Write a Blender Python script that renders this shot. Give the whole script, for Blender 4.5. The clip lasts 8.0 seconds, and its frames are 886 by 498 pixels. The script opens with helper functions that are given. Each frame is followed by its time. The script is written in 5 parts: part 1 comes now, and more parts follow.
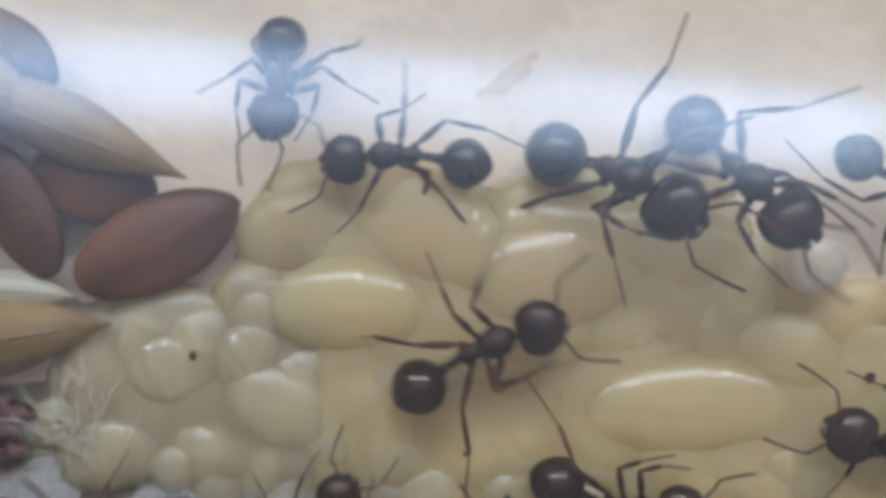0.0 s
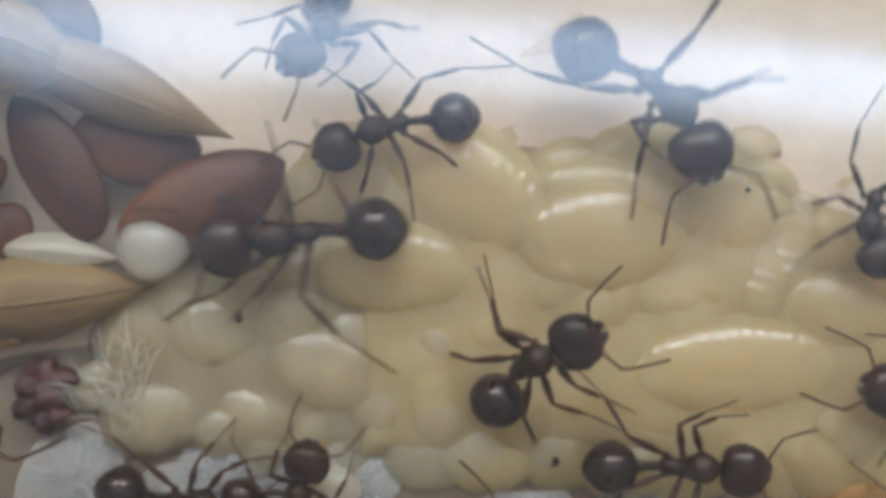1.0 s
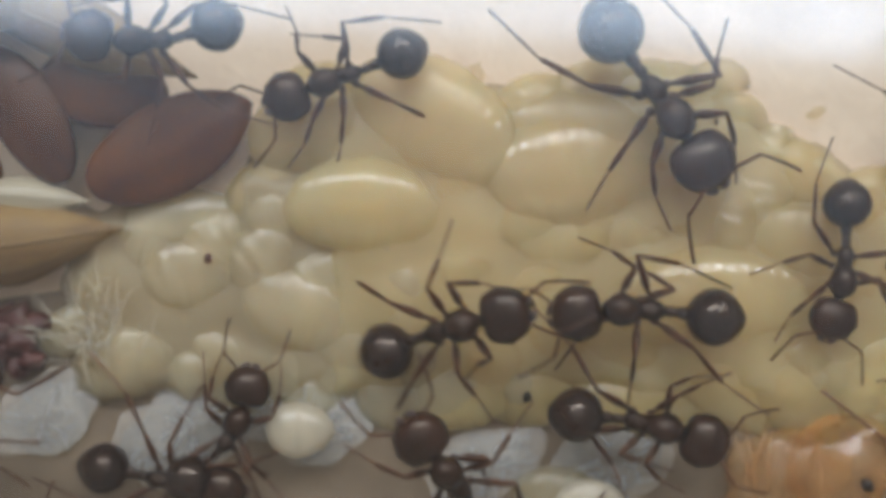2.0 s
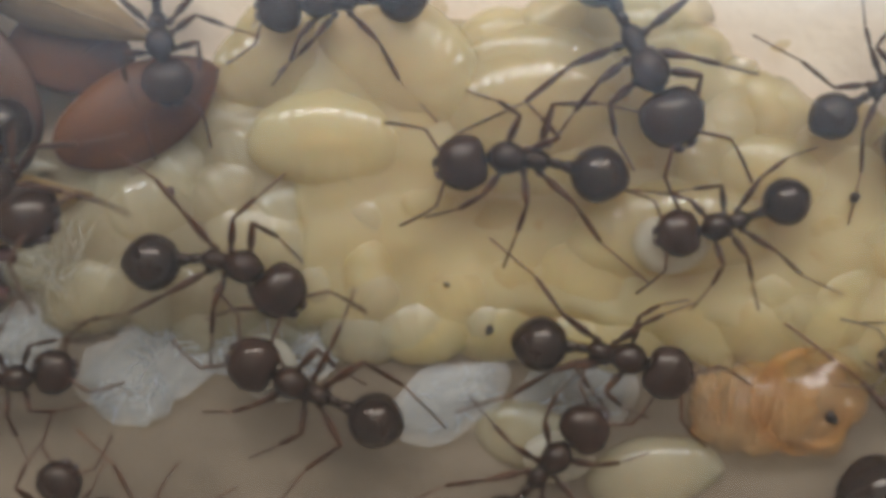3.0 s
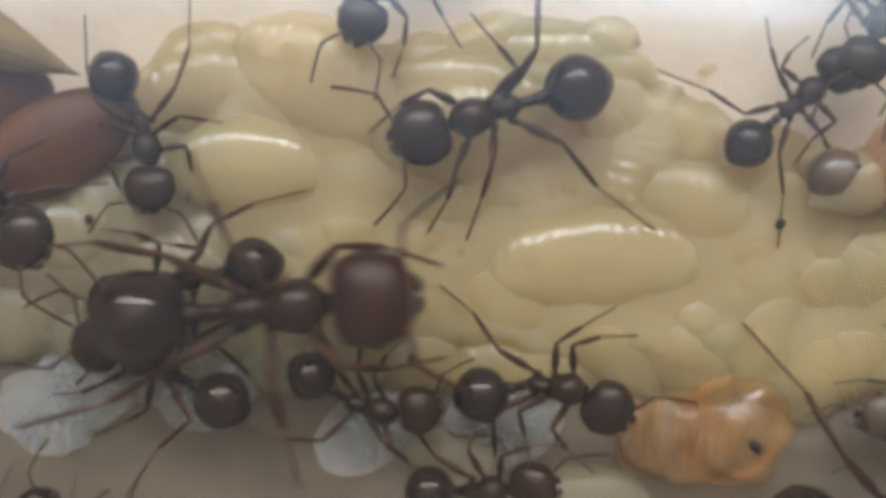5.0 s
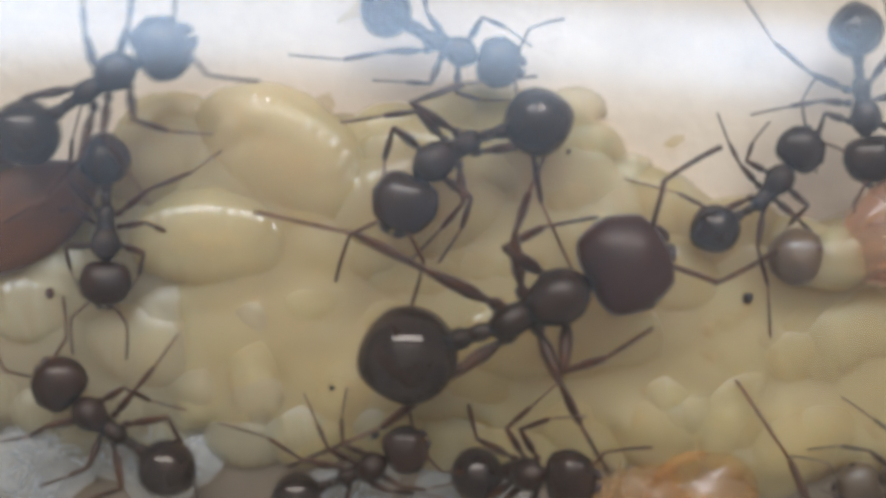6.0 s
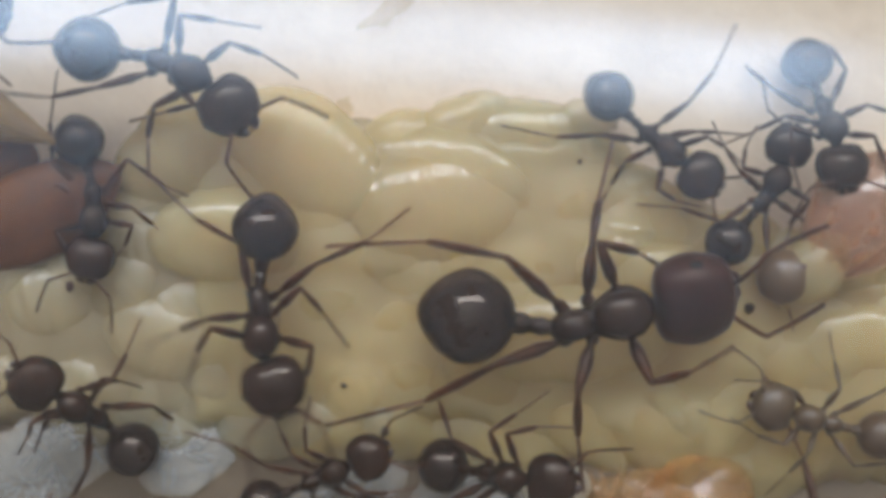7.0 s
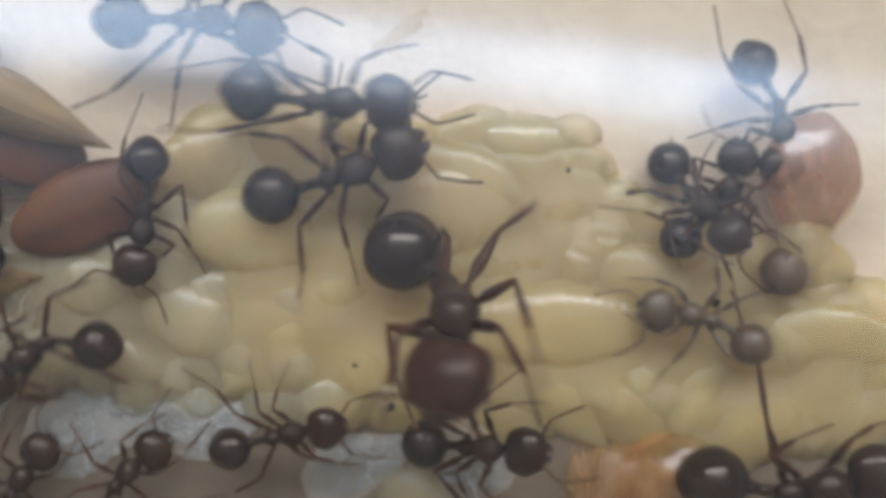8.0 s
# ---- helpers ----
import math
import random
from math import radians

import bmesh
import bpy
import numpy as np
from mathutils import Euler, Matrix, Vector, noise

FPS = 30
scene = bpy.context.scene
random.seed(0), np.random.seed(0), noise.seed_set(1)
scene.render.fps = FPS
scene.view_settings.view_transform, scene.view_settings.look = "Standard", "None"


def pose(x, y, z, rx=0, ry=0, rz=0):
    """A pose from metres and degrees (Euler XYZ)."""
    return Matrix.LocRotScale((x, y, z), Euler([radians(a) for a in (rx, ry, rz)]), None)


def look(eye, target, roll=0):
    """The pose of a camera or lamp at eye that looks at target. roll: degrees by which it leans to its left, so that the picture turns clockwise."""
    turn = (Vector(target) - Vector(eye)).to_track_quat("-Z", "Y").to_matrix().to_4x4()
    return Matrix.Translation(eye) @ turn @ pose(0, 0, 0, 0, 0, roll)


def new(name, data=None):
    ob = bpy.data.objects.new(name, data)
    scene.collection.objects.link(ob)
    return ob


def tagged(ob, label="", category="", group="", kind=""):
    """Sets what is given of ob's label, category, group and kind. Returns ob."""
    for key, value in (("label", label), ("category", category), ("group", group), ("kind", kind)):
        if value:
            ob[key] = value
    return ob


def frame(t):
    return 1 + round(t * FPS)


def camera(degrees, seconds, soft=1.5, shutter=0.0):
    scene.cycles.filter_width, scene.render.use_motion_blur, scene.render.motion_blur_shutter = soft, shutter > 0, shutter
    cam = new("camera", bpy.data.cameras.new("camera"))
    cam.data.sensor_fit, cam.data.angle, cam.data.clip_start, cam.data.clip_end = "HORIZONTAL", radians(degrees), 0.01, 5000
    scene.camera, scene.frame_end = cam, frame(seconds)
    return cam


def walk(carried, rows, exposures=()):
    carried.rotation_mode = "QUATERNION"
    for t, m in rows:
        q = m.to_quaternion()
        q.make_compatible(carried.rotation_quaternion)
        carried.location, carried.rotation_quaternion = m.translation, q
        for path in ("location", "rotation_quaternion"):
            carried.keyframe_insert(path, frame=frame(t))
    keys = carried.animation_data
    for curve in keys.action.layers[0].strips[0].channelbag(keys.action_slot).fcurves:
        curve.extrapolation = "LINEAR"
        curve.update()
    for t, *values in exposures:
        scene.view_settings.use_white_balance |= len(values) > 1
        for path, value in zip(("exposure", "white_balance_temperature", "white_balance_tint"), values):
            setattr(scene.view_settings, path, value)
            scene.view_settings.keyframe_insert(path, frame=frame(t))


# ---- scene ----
# Units: the place is a few centimetres across, so lengths are written in millimetres and scaled by MM.
MM = 0.001
cam = camera(42.0, 8.0, soft=4.8, shutter=0.5)


def mm(x, y, z, rx=0, ry=0, rz=0):
    return pose(x * MM, y * MM, z * MM, rx, ry, rz)


walk(cam, [(t, mm(x, y, z, rx, ry, rz)) for t, x, y, z, rx, ry, rz in (
    (0.0, -0.481, 0.806, 30.032, 0.07, -0.10, 0.13),
    (0.3, -1.221, 0.275, 29.912, 0.17, -0.31, -0.03),
    (0.5, -1.455, 0.053, 29.993, 0.10, -0.28, -0.08),
    (0.7, -1.681, -0.132, 29.796, 0.10, -0.41, -0.11),
    (1.0, -1.867, -0.158, 29.851, 0.02, -0.53, -0.18),
    (1.5, -1.546, -0.312, 30.003, -0.08, -0.60, -0.67),
    (2.0, -0.795, -1.624, 29.840, -0.22, 0.07, -1.21),
    (2.2, -0.476, -2.182, 29.817, -0.27, 0.28, -0.89),
    (3.3, 0.830, -3.561, 29.796, 0.05, 0.83, -1.45),
    (3.5, 1.012, -3.583, 29.717, 0.08, 0.79, -1.56),
    (3.7, 0.951, -3.462, 29.702, 0.05, 0.42, -1.77),
    (4.0, 1.187, -3.397, 29.611, -0.00, 0.37, -1.84),
    (5.3, 2.736, -2.461, 29.441, 0.15, 0.87, -1.30),
    (5.5, 2.998, -2.134, 29.448, 0.19, 1.04, -1.59),
    (5.7, 3.128, -1.765, 29.257, 0.26, 0.87, -1.58),
    (6.0, 3.316, -1.103, 29.175, 0.19, 0.73, -1.39),
    (6.2, 3.418, -0.725, 29.219, 0.11, 0.60, -1.51),
    (6.5, 3.180, -0.557, 29.447, 0.20, 0.31, -0.80),
    (6.8, 2.770, -0.731, 29.908, 0.10, -0.02, -0.12),
    (7.0, 2.517, -0.915, 29.975, 0.04, -0.25, 0.06),
    (7.3, 2.273, -1.014, 30.627, -0.28, -0.50, 0.60),
    (7.5, 2.223, -1.062, 30.974, -0.31, -0.44, 0.88),
    (7.7, 2.109, -0.942, 31.548, -0.29, -0.37, 0.87),
    (8.0, 2.269, -0.802, 33.637, -0.34, -0.54, 1.09),
)], exposures=[(0.0, -0.04, 5670, 10), (0.5, 0.0, 5870, 10), (1.2, 0.0, 6120, 10), (2.0, 0.0, 6420, 10), (3.5, 0.0, 6520, 10), (5.5, 0.02, 6220, 10), (8.0, 0.0, 6170, 10)])

# ---- world and light: daylight from one wide high window ----
world = bpy.data.worlds.new("sky")
scene.world = world
world.use_nodes = True
sky = world.node_tree.nodes.new("ShaderNodeTexSky")
sky.sky_type, sky.sun_disc = "NISHITA", False
sky.sun_elevation, sky.sun_rotation = radians(35), radians(20)
back = world.node_tree.nodes["Background"]
back.inputs["Strength"].default_value = 0.1
world.node_tree.links.new(sky.outputs["Color"], back.inputs["Color"])

WINDOW_Y, WINDOW_Z, WINDOW_W, WINDOW_H = 1.30, 1.40, 2.6, 0.55
sun = new("sun", bpy.data.lights.new("sun", "SUN"))
sun.data.energy, sun.data.angle, sun.data.color = 1.0, radians(10), (1.0, 0.95, 0.88)
sun.matrix_world = look((0, 0, 3), (1.2, -0.6, 1.5))
pane_light = new("window_light", bpy.data.lights.new("window_light", "AREA"))
pane_light.data.shape, pane_light.data.size, pane_light.data.size_y = "RECTANGLE", WINDOW_W, WINDOW_H
pane_light.data.energy, pane_light.data.color = 95.0, (0.50, 0.71, 1.0)
pane_light.matrix_world = look((0, WINDOW_Y - 0.02, WINDOW_Z), (0, WINDOW_Y - 1, WINDOW_Z))


# ---- materials ----
def material(name, base, rough=0.5, second=None, scale=1.0, bump=0.0, bump_scale=3.0, stretch=(1, 1, 1), spread=0.15,
             sss=0.0, see=0.0, coat=0.0, metal=0.0, spec=0.5, sheen=(1, 1, 1), wet=0.0, rings=0.0):
    """A principled material with two scales of noise; scale is in features a millimetre."""
    m = bpy.data.materials.new(name)
    m.use_nodes = True
    nt = m.node_tree
    b = nt.nodes["Principled BSDF"]
    b.inputs["Roughness"].default_value = rough
    b.inputs["Metallic"].default_value = metal
    b.inputs["Specular IOR Level"].default_value = spec
    b.inputs["Specular Tint"].default_value = (*sheen, 1)
    b.inputs["Coat Weight"].default_value = coat
    b.inputs["Coat Roughness"].default_value = 0.03
    b.inputs["Subsurface Weight"].default_value = sss
    b.inputs["Subsurface Radius"].default_value = (1.0, 0.80, 0.60)
    b.inputs["Subsurface Scale"].default_value = 0.0030
    co = nt.nodes.new("ShaderNodeTexCoord")
    mp = nt.nodes.new("ShaderNodeMapping")
    mp.inputs["Scale"].default_value = tuple(1000 * s for s in stretch)
    nt.links.new(co.outputs["Object"], mp.inputs["Vector"])
    n1, n2 = nt.nodes.new("ShaderNodeTexNoise"), nt.nodes.new("ShaderNodeTexNoise")
    n1.inputs["Scale"].default_value, n1.inputs["Detail"].default_value = scale, 4
    n2.inputs["Scale"].default_value, n2.inputs["Detail"].default_value = scale * 7, 3
    for n in (n1, n2):
        nt.links.new(mp.outputs["Vector"], n.inputs["Vector"])
    add = nt.nodes.new("ShaderNodeMath")
    add.operation = "MULTIPLY_ADD"
    add.inputs[1].default_value = 0.35
    nt.links.new(n2.outputs["Fac"], add.inputs[0])
    nt.links.new(n1.outputs["Fac"], add.inputs[2])
    ramp = nt.nodes.new("ShaderNodeValToRGB")
    lo, hi = ramp.color_ramp.elements
    lo.position, hi.position = 0.48, 0.86
    other = second or tuple(c * (1 - spread * 2) for c in base)
    lo.color, hi.color = (*other, 1), (*base, 1)
    nt.links.new(add.outputs[0], ramp.inputs["Fac"])
    info = nt.nodes.new("ShaderNodeObjectInfo")
    vary = nt.nodes.new("ShaderNodeMapRange")
    vary.inputs["To Min"].default_value, vary.inputs["To Max"].default_value = 1 - spread, 1 + spread
    nt.links.new(info.outputs["Random"], vary.inputs["Value"])
    tint = nt.nodes.new("ShaderNodeHueSaturation")
    nt.links.new(vary.outputs["Result"], tint.inputs["Value"])
    nt.links.new(ramp.outputs["Color"], tint.inputs["Color"])
    nt.links.new(tint.outputs["Color"], b.inputs["Base Color"])
    if bump:
        n3 = nt.nodes.new("ShaderNodeTexNoise")
        n3.inputs["Scale"].default_value, n3.inputs["Detail"].default_value = bump_scale, 4
        nt.links.new(mp.outputs["Vector"], n3.inputs["Vector"])
        bp = nt.nodes.new("ShaderNodeBump")
        bp.inputs["Strength"].default_value, bp.inputs["Distance"].default_value = 0.6, bump * MM
        nt.links.new(n3.outputs["Fac"], bp.inputs["Height"])
        nt.links.new(bp.outputs["Normal"], b.inputs["Normal"])
    if see:
        clear = nt.nodes.new("ShaderNodeBsdfTransparent")
        clear.inputs["Color"].default_value = (1.0, 0.965, 0.87, 1)
        mix = nt.nodes.new("ShaderNodeMixShader")
        mix.inputs[0].default_value = see
        nt.links.new(b.outputs[0], mix.inputs[1])
        nt.links.new(clear.outputs[0], mix.inputs[2])
        top = mix
        if wet:
            film, gloss = nt.nodes.new("ShaderNodeMixShader"), nt.nodes.new("ShaderNodeBsdfGlossy")
            gloss.inputs["Roughness"].default_value = 0.10
            if rings:
                # Skin rings across the body: fine relief in the wet film.
                wave, lift = nt.nodes.new("ShaderNodeTexWave"), nt.nodes.new("ShaderNodeBump")
                wave.wave_type, wave.bands_direction, wave.wave_profile = "BANDS", "X", "SIN"
                wave.inputs["Scale"].default_value, wave.inputs["Distortion"].default_value = 0.9, 0.8
                wave.inputs["Detail Scale"].default_value = 0.3
                lift.inputs["Strength"].default_value, lift.inputs["Distance"].default_value = 1.0, rings * MM
                nt.links.new(mp.outputs["Vector"], wave.inputs["Vector"])
                nt.links.new(wave.outputs["Fac"], lift.inputs["Height"])
                nt.links.new(lift.outputs["Normal"], gloss.inputs["Normal"])
            edge, span = nt.nodes.new("ShaderNodeLayerWeight"), nt.nodes.new("ShaderNodeMapRange")
            edge.inputs["Blend"].default_value = 0.15
            span.inputs["To Min"].default_value, span.inputs["To Max"].default_value = wet, wet + 0.06
            nt.links.new(edge.outputs["Facing"], span.inputs["Value"])
            nt.links.new(span.outputs["Result"], film.inputs[0])
            nt.links.new(mix.outputs[0], film.inputs[1])
            nt.links.new(gloss.outputs[0], film.inputs[2])
            top = film
        nt.links.new(top.outputs[0], nt.nodes["Material Output"].inputs["Surface"])
    return m


def glass_material():
    """Thin clear plastic, slightly scuffed: lets light straight through and mirrors a little of the room."""
    m = bpy.data.materials.new("clear_plastic")
    m.use_nodes = True
    nt = m.node_tree
    nt.nodes.remove(nt.nodes["Principled BSDF"])
    clear, gloss = nt.nodes.new("ShaderNodeBsdfTransparent"), nt.nodes.new("ShaderNodeBsdfGlossy")
    clear.inputs["Color"].default_value = (1.0, 0.928, 0.860, 1)
    gloss.inputs["Roughness"].default_value = 0.155
    face, mix = nt.nodes.new("ShaderNodeLayerWeight"), nt.nodes.new("ShaderNodeMixShader")
    face.inputs["Blend"].default_value = 0.2
    spread = nt.nodes.new("ShaderNodeMapRange")
    spread.inputs["To Min"].default_value, spread.inputs["To Max"].default_value = 0.0100, 0.27
    nt.links.new(face.outputs["Facing"], spread.inputs["Value"])
    nt.links.new(spread.outputs["Result"], mix.inputs[0])
    nt.links.new(clear.outputs[0], mix.inputs[1])
    # Scuffs scatter part of the mirrored light widely.
    scuff, both = nt.nodes.new("ShaderNodeBsdfGlossy"), nt.nodes.new("ShaderNodeMixShader")
    scuff.inputs["Roughness"].default_value, both.inputs[0].default_value = 0.30, 0.32
    nt.links.new(gloss.outputs[0], both.inputs[1])
    nt.links.new(scuff.outputs[0], both.inputs[2])
    nt.links.new(both.outputs[0], mix.inputs[2])
    # A weak diffuse layer, added to veil the view and lift the darks.
    haze, hazy = nt.nodes.new("ShaderNodeBsdfDiffuse"), nt.nodes.new("ShaderNodeMixShader")
    haze.inputs["Color"].default_value = (0.8, 0.54, 0.35, 1)
    hazy.inputs[0].default_value = 0.008
    nt.links.new(mix.outputs[0], hazy.inputs[1])
    nt.links.new(haze.outputs[0], hazy.inputs[2])
    nt.links.new(hazy.outputs[0], nt.nodes["Material Output"].inputs["Surface"])
    return m


M_GLASS = glass_material()
M_PLASTER = material("nest_floor", (0.74, 0.60, 0.44), 0.7, (0.64, 0.50, 0.355), 0.35, 0.10, 2.0, spread=0.05)
M_TABLE = material("pale_table", (0.62, 0.52, 0.38), 0.5, (0.54, 0.44, 0.31), 0.02, 0.05, 1.0, (0.2, 1, 1), 0.05)
M_WALL = material("wall_paint", (0.78, 0.74, 0.68), 0.8, (0.72, 0.68, 0.62), 0.004, 0.3, 0.05, spread=0.03)
M_CEIL = material("ceiling_paint", (0.80, 0.79, 0.77), 0.8, (0.76, 0.75, 0.73), 0.004, 0.3, 0.05, spread=0.03)
M_ROOM = material("room_floor", (0.30, 0.20, 0.12), 0.5, (0.22, 0.14, 0.08), 0.01, 0.3, 0.05, (0.1, 1, 1), 0.05)
M_FRAME = material("window_paint", (0.8, 0.8, 0.78), 0.4, None, 0.01, 0.0, spread=0.03)
M_ANT = material("ant_shell", (0.036, 0.015, 0.008), 0.18, (0.014, 0.007, 0.004), 1.2, 0.005, 10.0, spread=0.12, spec=0.34, sheen=(1.0, 0.84, 0.70))
M_GASTER = material("gaster_shell", (0.026, 0.013, 0.008), 0.11, (0.012, 0.006, 0.004), 1.0, 0.004, 8.0, spread=0.12, spec=0.5, sheen=(1.0, 0.84, 0.70))
M_LIMB = material("ant_limb", (0.085, 0.030, 0.010), 0.36, (0.016, 0.008, 0.005), 1.2, 0.01, 12.0, spread=0.2, spec=0.28, sheen=(1.0, 0.84, 0.70))
M_TARSUS = material("ant_foot", (0.150, 0.060, 0.022), 0.45, (0.035, 0.018, 0.010), 1.2, spread=0.2)
M_REDHEAD = material("major_head", (0.050, 0.014, 0.009), 0.34, (0.026, 0.009, 0.006), 0.9, 0.02, 9.0, spread=0.1, spec=0.35, sheen=(1.0, 0.84, 0.70))
M_MANDIBLE = material("mandible", (0.05, 0.016, 0.010), 0.35, (0.02, 0.008, 0.006), 2.0, spread=0.2)
M_EYE = material("ant_eye", (0.004, 0.004, 0.004), 0.15, None, 2.0, spread=0.1)
M_CALLOW = material("callow_shell", (0.13, 0.085, 0.045), 0.35, (0.07, 0.042, 0.024), 0.9, 0.01, 10.0, spread=0.2)
M_LARVA = material("larva_skin", (0.95, 0.68, 0.345), 0.24, (0.89, 0.60, 0.28), 0.35, 0.010, 2.0, spread=0.05, sss=0.8, see=0.60, wet=0.038, rings=0.05)
M_PALE = material("young_larva_skin", (0.76, 0.60, 0.375), 0.26, (0.66, 0.51, 0.31), 0.4, 0.010, 2.0, spread=0.06, sss=0.8, see=0.58, wet=0.022, rings=0.025)
M_FILL = material("sunken_larva_skin", (0.88, 0.61, 0.29), 0.35, (0.80, 0.52, 0.22), 0.35, 0.010, 2.0, spread=0.05, sss=0.8, see=0.55, wet=0.012)
M_BED = material("packed_brood", (0.73, 0.555, 0.285), 0.30, (0.64, 0.47, 0.225), 0.30, 0.02, 2.0, spread=0.04, sss=0.9, see=0.45, wet=0.006)
M_YOUNG_BED = material("packed_young_brood", (0.55, 0.435, 0.27), 0.32, (0.46, 0.355, 0.205), 0.30, 0.02, 2.0, spread=0.04, sss=0.9, see=0.45, wet=0.006)
M_DULL = material("dull_larva_skin", (0.94, 0.67, 0.335), 0.30, (0.87, 0.58, 0.265), 0.35, 0.010, 2.0, spread=0.05, sss=0.8, see=0.62, wet=0.007, rings=0.02)
M_EGG = material("pupa_white", (0.66, 0.57, 0.43), 0.4, (0.54, 0.46, 0.34), 0.9, 0.10, 2.2, spread=0.06, sss=0.6, see=0.34, wet=0.03)
M_GUT = material("larva_gut", (0.78, 0.50, 0.22), 0.6, (0.62, 0.38, 0.15), 0.8, spread=0.2, sss=0.5, see=0.45)
M_FLAX = material("flax_seed_coat", (0.130, 0.050, 0.014), 0.40, (0.060, 0.022, 0.008), 0.8, 0.02, 6.0, (0.5, 1, 1), 0.25, spec=0.22)
M_HUSK = material("straw_husk", (0.27, 0.175, 0.068), 0.55, (0.15, 0.088, 0.033), 1.6, 0.04, 5.0, (0.12, 1, 1), 0.12, spec=0.3)
M_SILVER = material("pale_chaff", (0.46, 0.41, 0.30), 0.26, (0.32, 0.27, 0.18), 2.0, 0.03, 6.0, (0.1, 1, 1), 0.1)
M_SHED = material("amber_skin", (0.92, 0.48, 0.18), 0.34, (0.85, 0.36, 0.10), 0.6, 0.07, 2.5, spread=0.12, sss=0.5, see=0.77, wet=0.03)
M_AMBER = material("amber_streak", (0.90, 0.38, 0.09), 0.4, (0.62, 0.22, 0.05), 0.9, 0.05, 3.0, spread=0.15, sss=0.4, see=0.78)
M_DRAG = material("red_brown_kernel", (0.46, 0.22, 0.12), 0.3, (0.26, 0.105, 0.052), 0.7, 0.03, 3.0, (0.6, 1, 1), 0.1, see=0.42, wet=0.035)
M_ROUND = material("round_seed_coat", (0.17, 0.095, 0.038), 0.4, (0.09, 0.05, 0.022), 0.9, 0.02, 4.0, spread=0.1, see=0.06, wet=0.03)
M_FIBRE = material("white_fibre", (0.84, 0.87, 0.95), 0.6, (0.68, 0.71, 0.80), 1.0, 0.05, 6.0, (2.0, 0.4, 1), spread=0.04, sss=0.3, see=0.48)
M_FLUFF = material("white_fluff", (0.93, 0.93, 0.96), 0.6, (0.82, 0.83, 0.88), 1.0, 0.03, 6.0, (2.0, 0.4, 1), spread=0.04, see=0.82)
M_SILK = material("silk_thread", (0.88, 0.85, 0.78), 0.5, None, 2.0, spread=0.05, see=0.78)
M_SPECK = material("dark_grit", (0.030, 0.018, 0.012), 0.6, None, 3.0, 0.02, 9.0, spread=0.3)
M_CRUMB = material("brown_crumb", (0.085, 0.022, 0.014), 0.55, (0.04, 0.012, 0.009), 1.5, 0.06, 5.0, spread=0.2)
# Darker plaster colour that paints the shade on the floor's south side.
M_SHADE = material("shaded_plaster", (0.225, 0.168, 0.11), 0.55, (0.155, 0.113, 0.072), 0.25, 0.06, 1.5, spread=0.04)
# Thin brown for dried debris marks and for one painted reflection.
M_SMEAR_REFLECTION = material("smear_and_reflection", (0.28, 0.21, 0.13), 0.7, (0.20, 0.14, 0.08), 1.0, spread=0.1, see=0.92)


# ---- mesh helpers ----
def mesh_of(name, bm, mat, smooth=True):
    me = bpy.data.meshes.new(name)
    bm.normal_update()
    bm.to_mesh(me)
    bm.free()
    me.materials.append(mat)
    for p in me.polygons:
        p.use_smooth = smooth
    return me


def part(name, me, parent=None, label="", at=None):
    """Links a mesh (or a bmesh made into one) as one object under a thing or a part."""
    ob = new(name, me)
    if parent is not None:
        ob.parent = parent
    if at is not None:
        ob.matrix_basis = at
    return tagged(ob, label)


def thing(name, label, category, group="", kind="", data=None, at=None):
    ob = new(name, data)
    if at is not None:
        ob.matrix_basis = at
    return tagged(ob, label, category, group, kind)


def loft(path, radii, sides=12, flat=1.0, bm=None, wobble=0.0, seed=0):
    """A round-ended tube along a path (millimetres); radii are one a station, flat squeezes its height."""
    bm = bm or bmesh.new()
    pts = [Vector(p) * MM for p in path]
    rings = []
    for i, p in enumerate(pts):
        d = (pts[min(i + 1, len(pts) - 1)] - pts[max(i - 1, 0)]).normalized()
        side = d.cross(Vector((0, 0, 1)))
        side = side.normalized() if side.length > 1e-6 else Vector((0, 1, 0))
        up = side.cross(d)
        r = radii[i] * MM
        ring = []
        for k in range(sides):
            a = 2 * math.pi * k / sides
            f = 1 + (wobble * noise.noise((i * 0.37 + seed, math.cos(a) * 0.9, math.sin(a) * 0.9 + seed * 3.1)) if wobble else 0)
            ring.append(bm.verts.new(p + side * (math.cos(a) * r * f) + up * (math.sin(a) * r * flat * f)))
        rings.append(ring)
    for a, b in zip(rings, rings[1:]):
        for k in range(sides):
            bm.faces.new((a[k], a[(k + 1) % sides], b[(k + 1) % sides], b[k]))
    bm.faces.new(list(reversed(rings[0])))
    bm.faces.new(rings[-1])
    bmesh.ops.recalc_face_normals(bm, faces=bm.faces)
    return bm


def ball(size, at=(0, 0, 0), seg=20, rings=14, shape=None, bm=None):
    """A ball of three half-sizes (millimetres); shape(v) bends the unit vector before scaling."""
    bm = bm or bmesh.new()
    made = bmesh.ops.create_uvsphere(bm, u_segments=seg, v_segments=rings, radius=1.0)["verts"]
    for v in made:
        c = Vector((v.co.z, v.co.y, -v.co.x))
        if shape:
            c = shape(c)
        v.co = Vector((c.x * size[0] + at[0], c.y * size[1] + at[1], c.z * size[2] + at[2])) * MM
    return bm


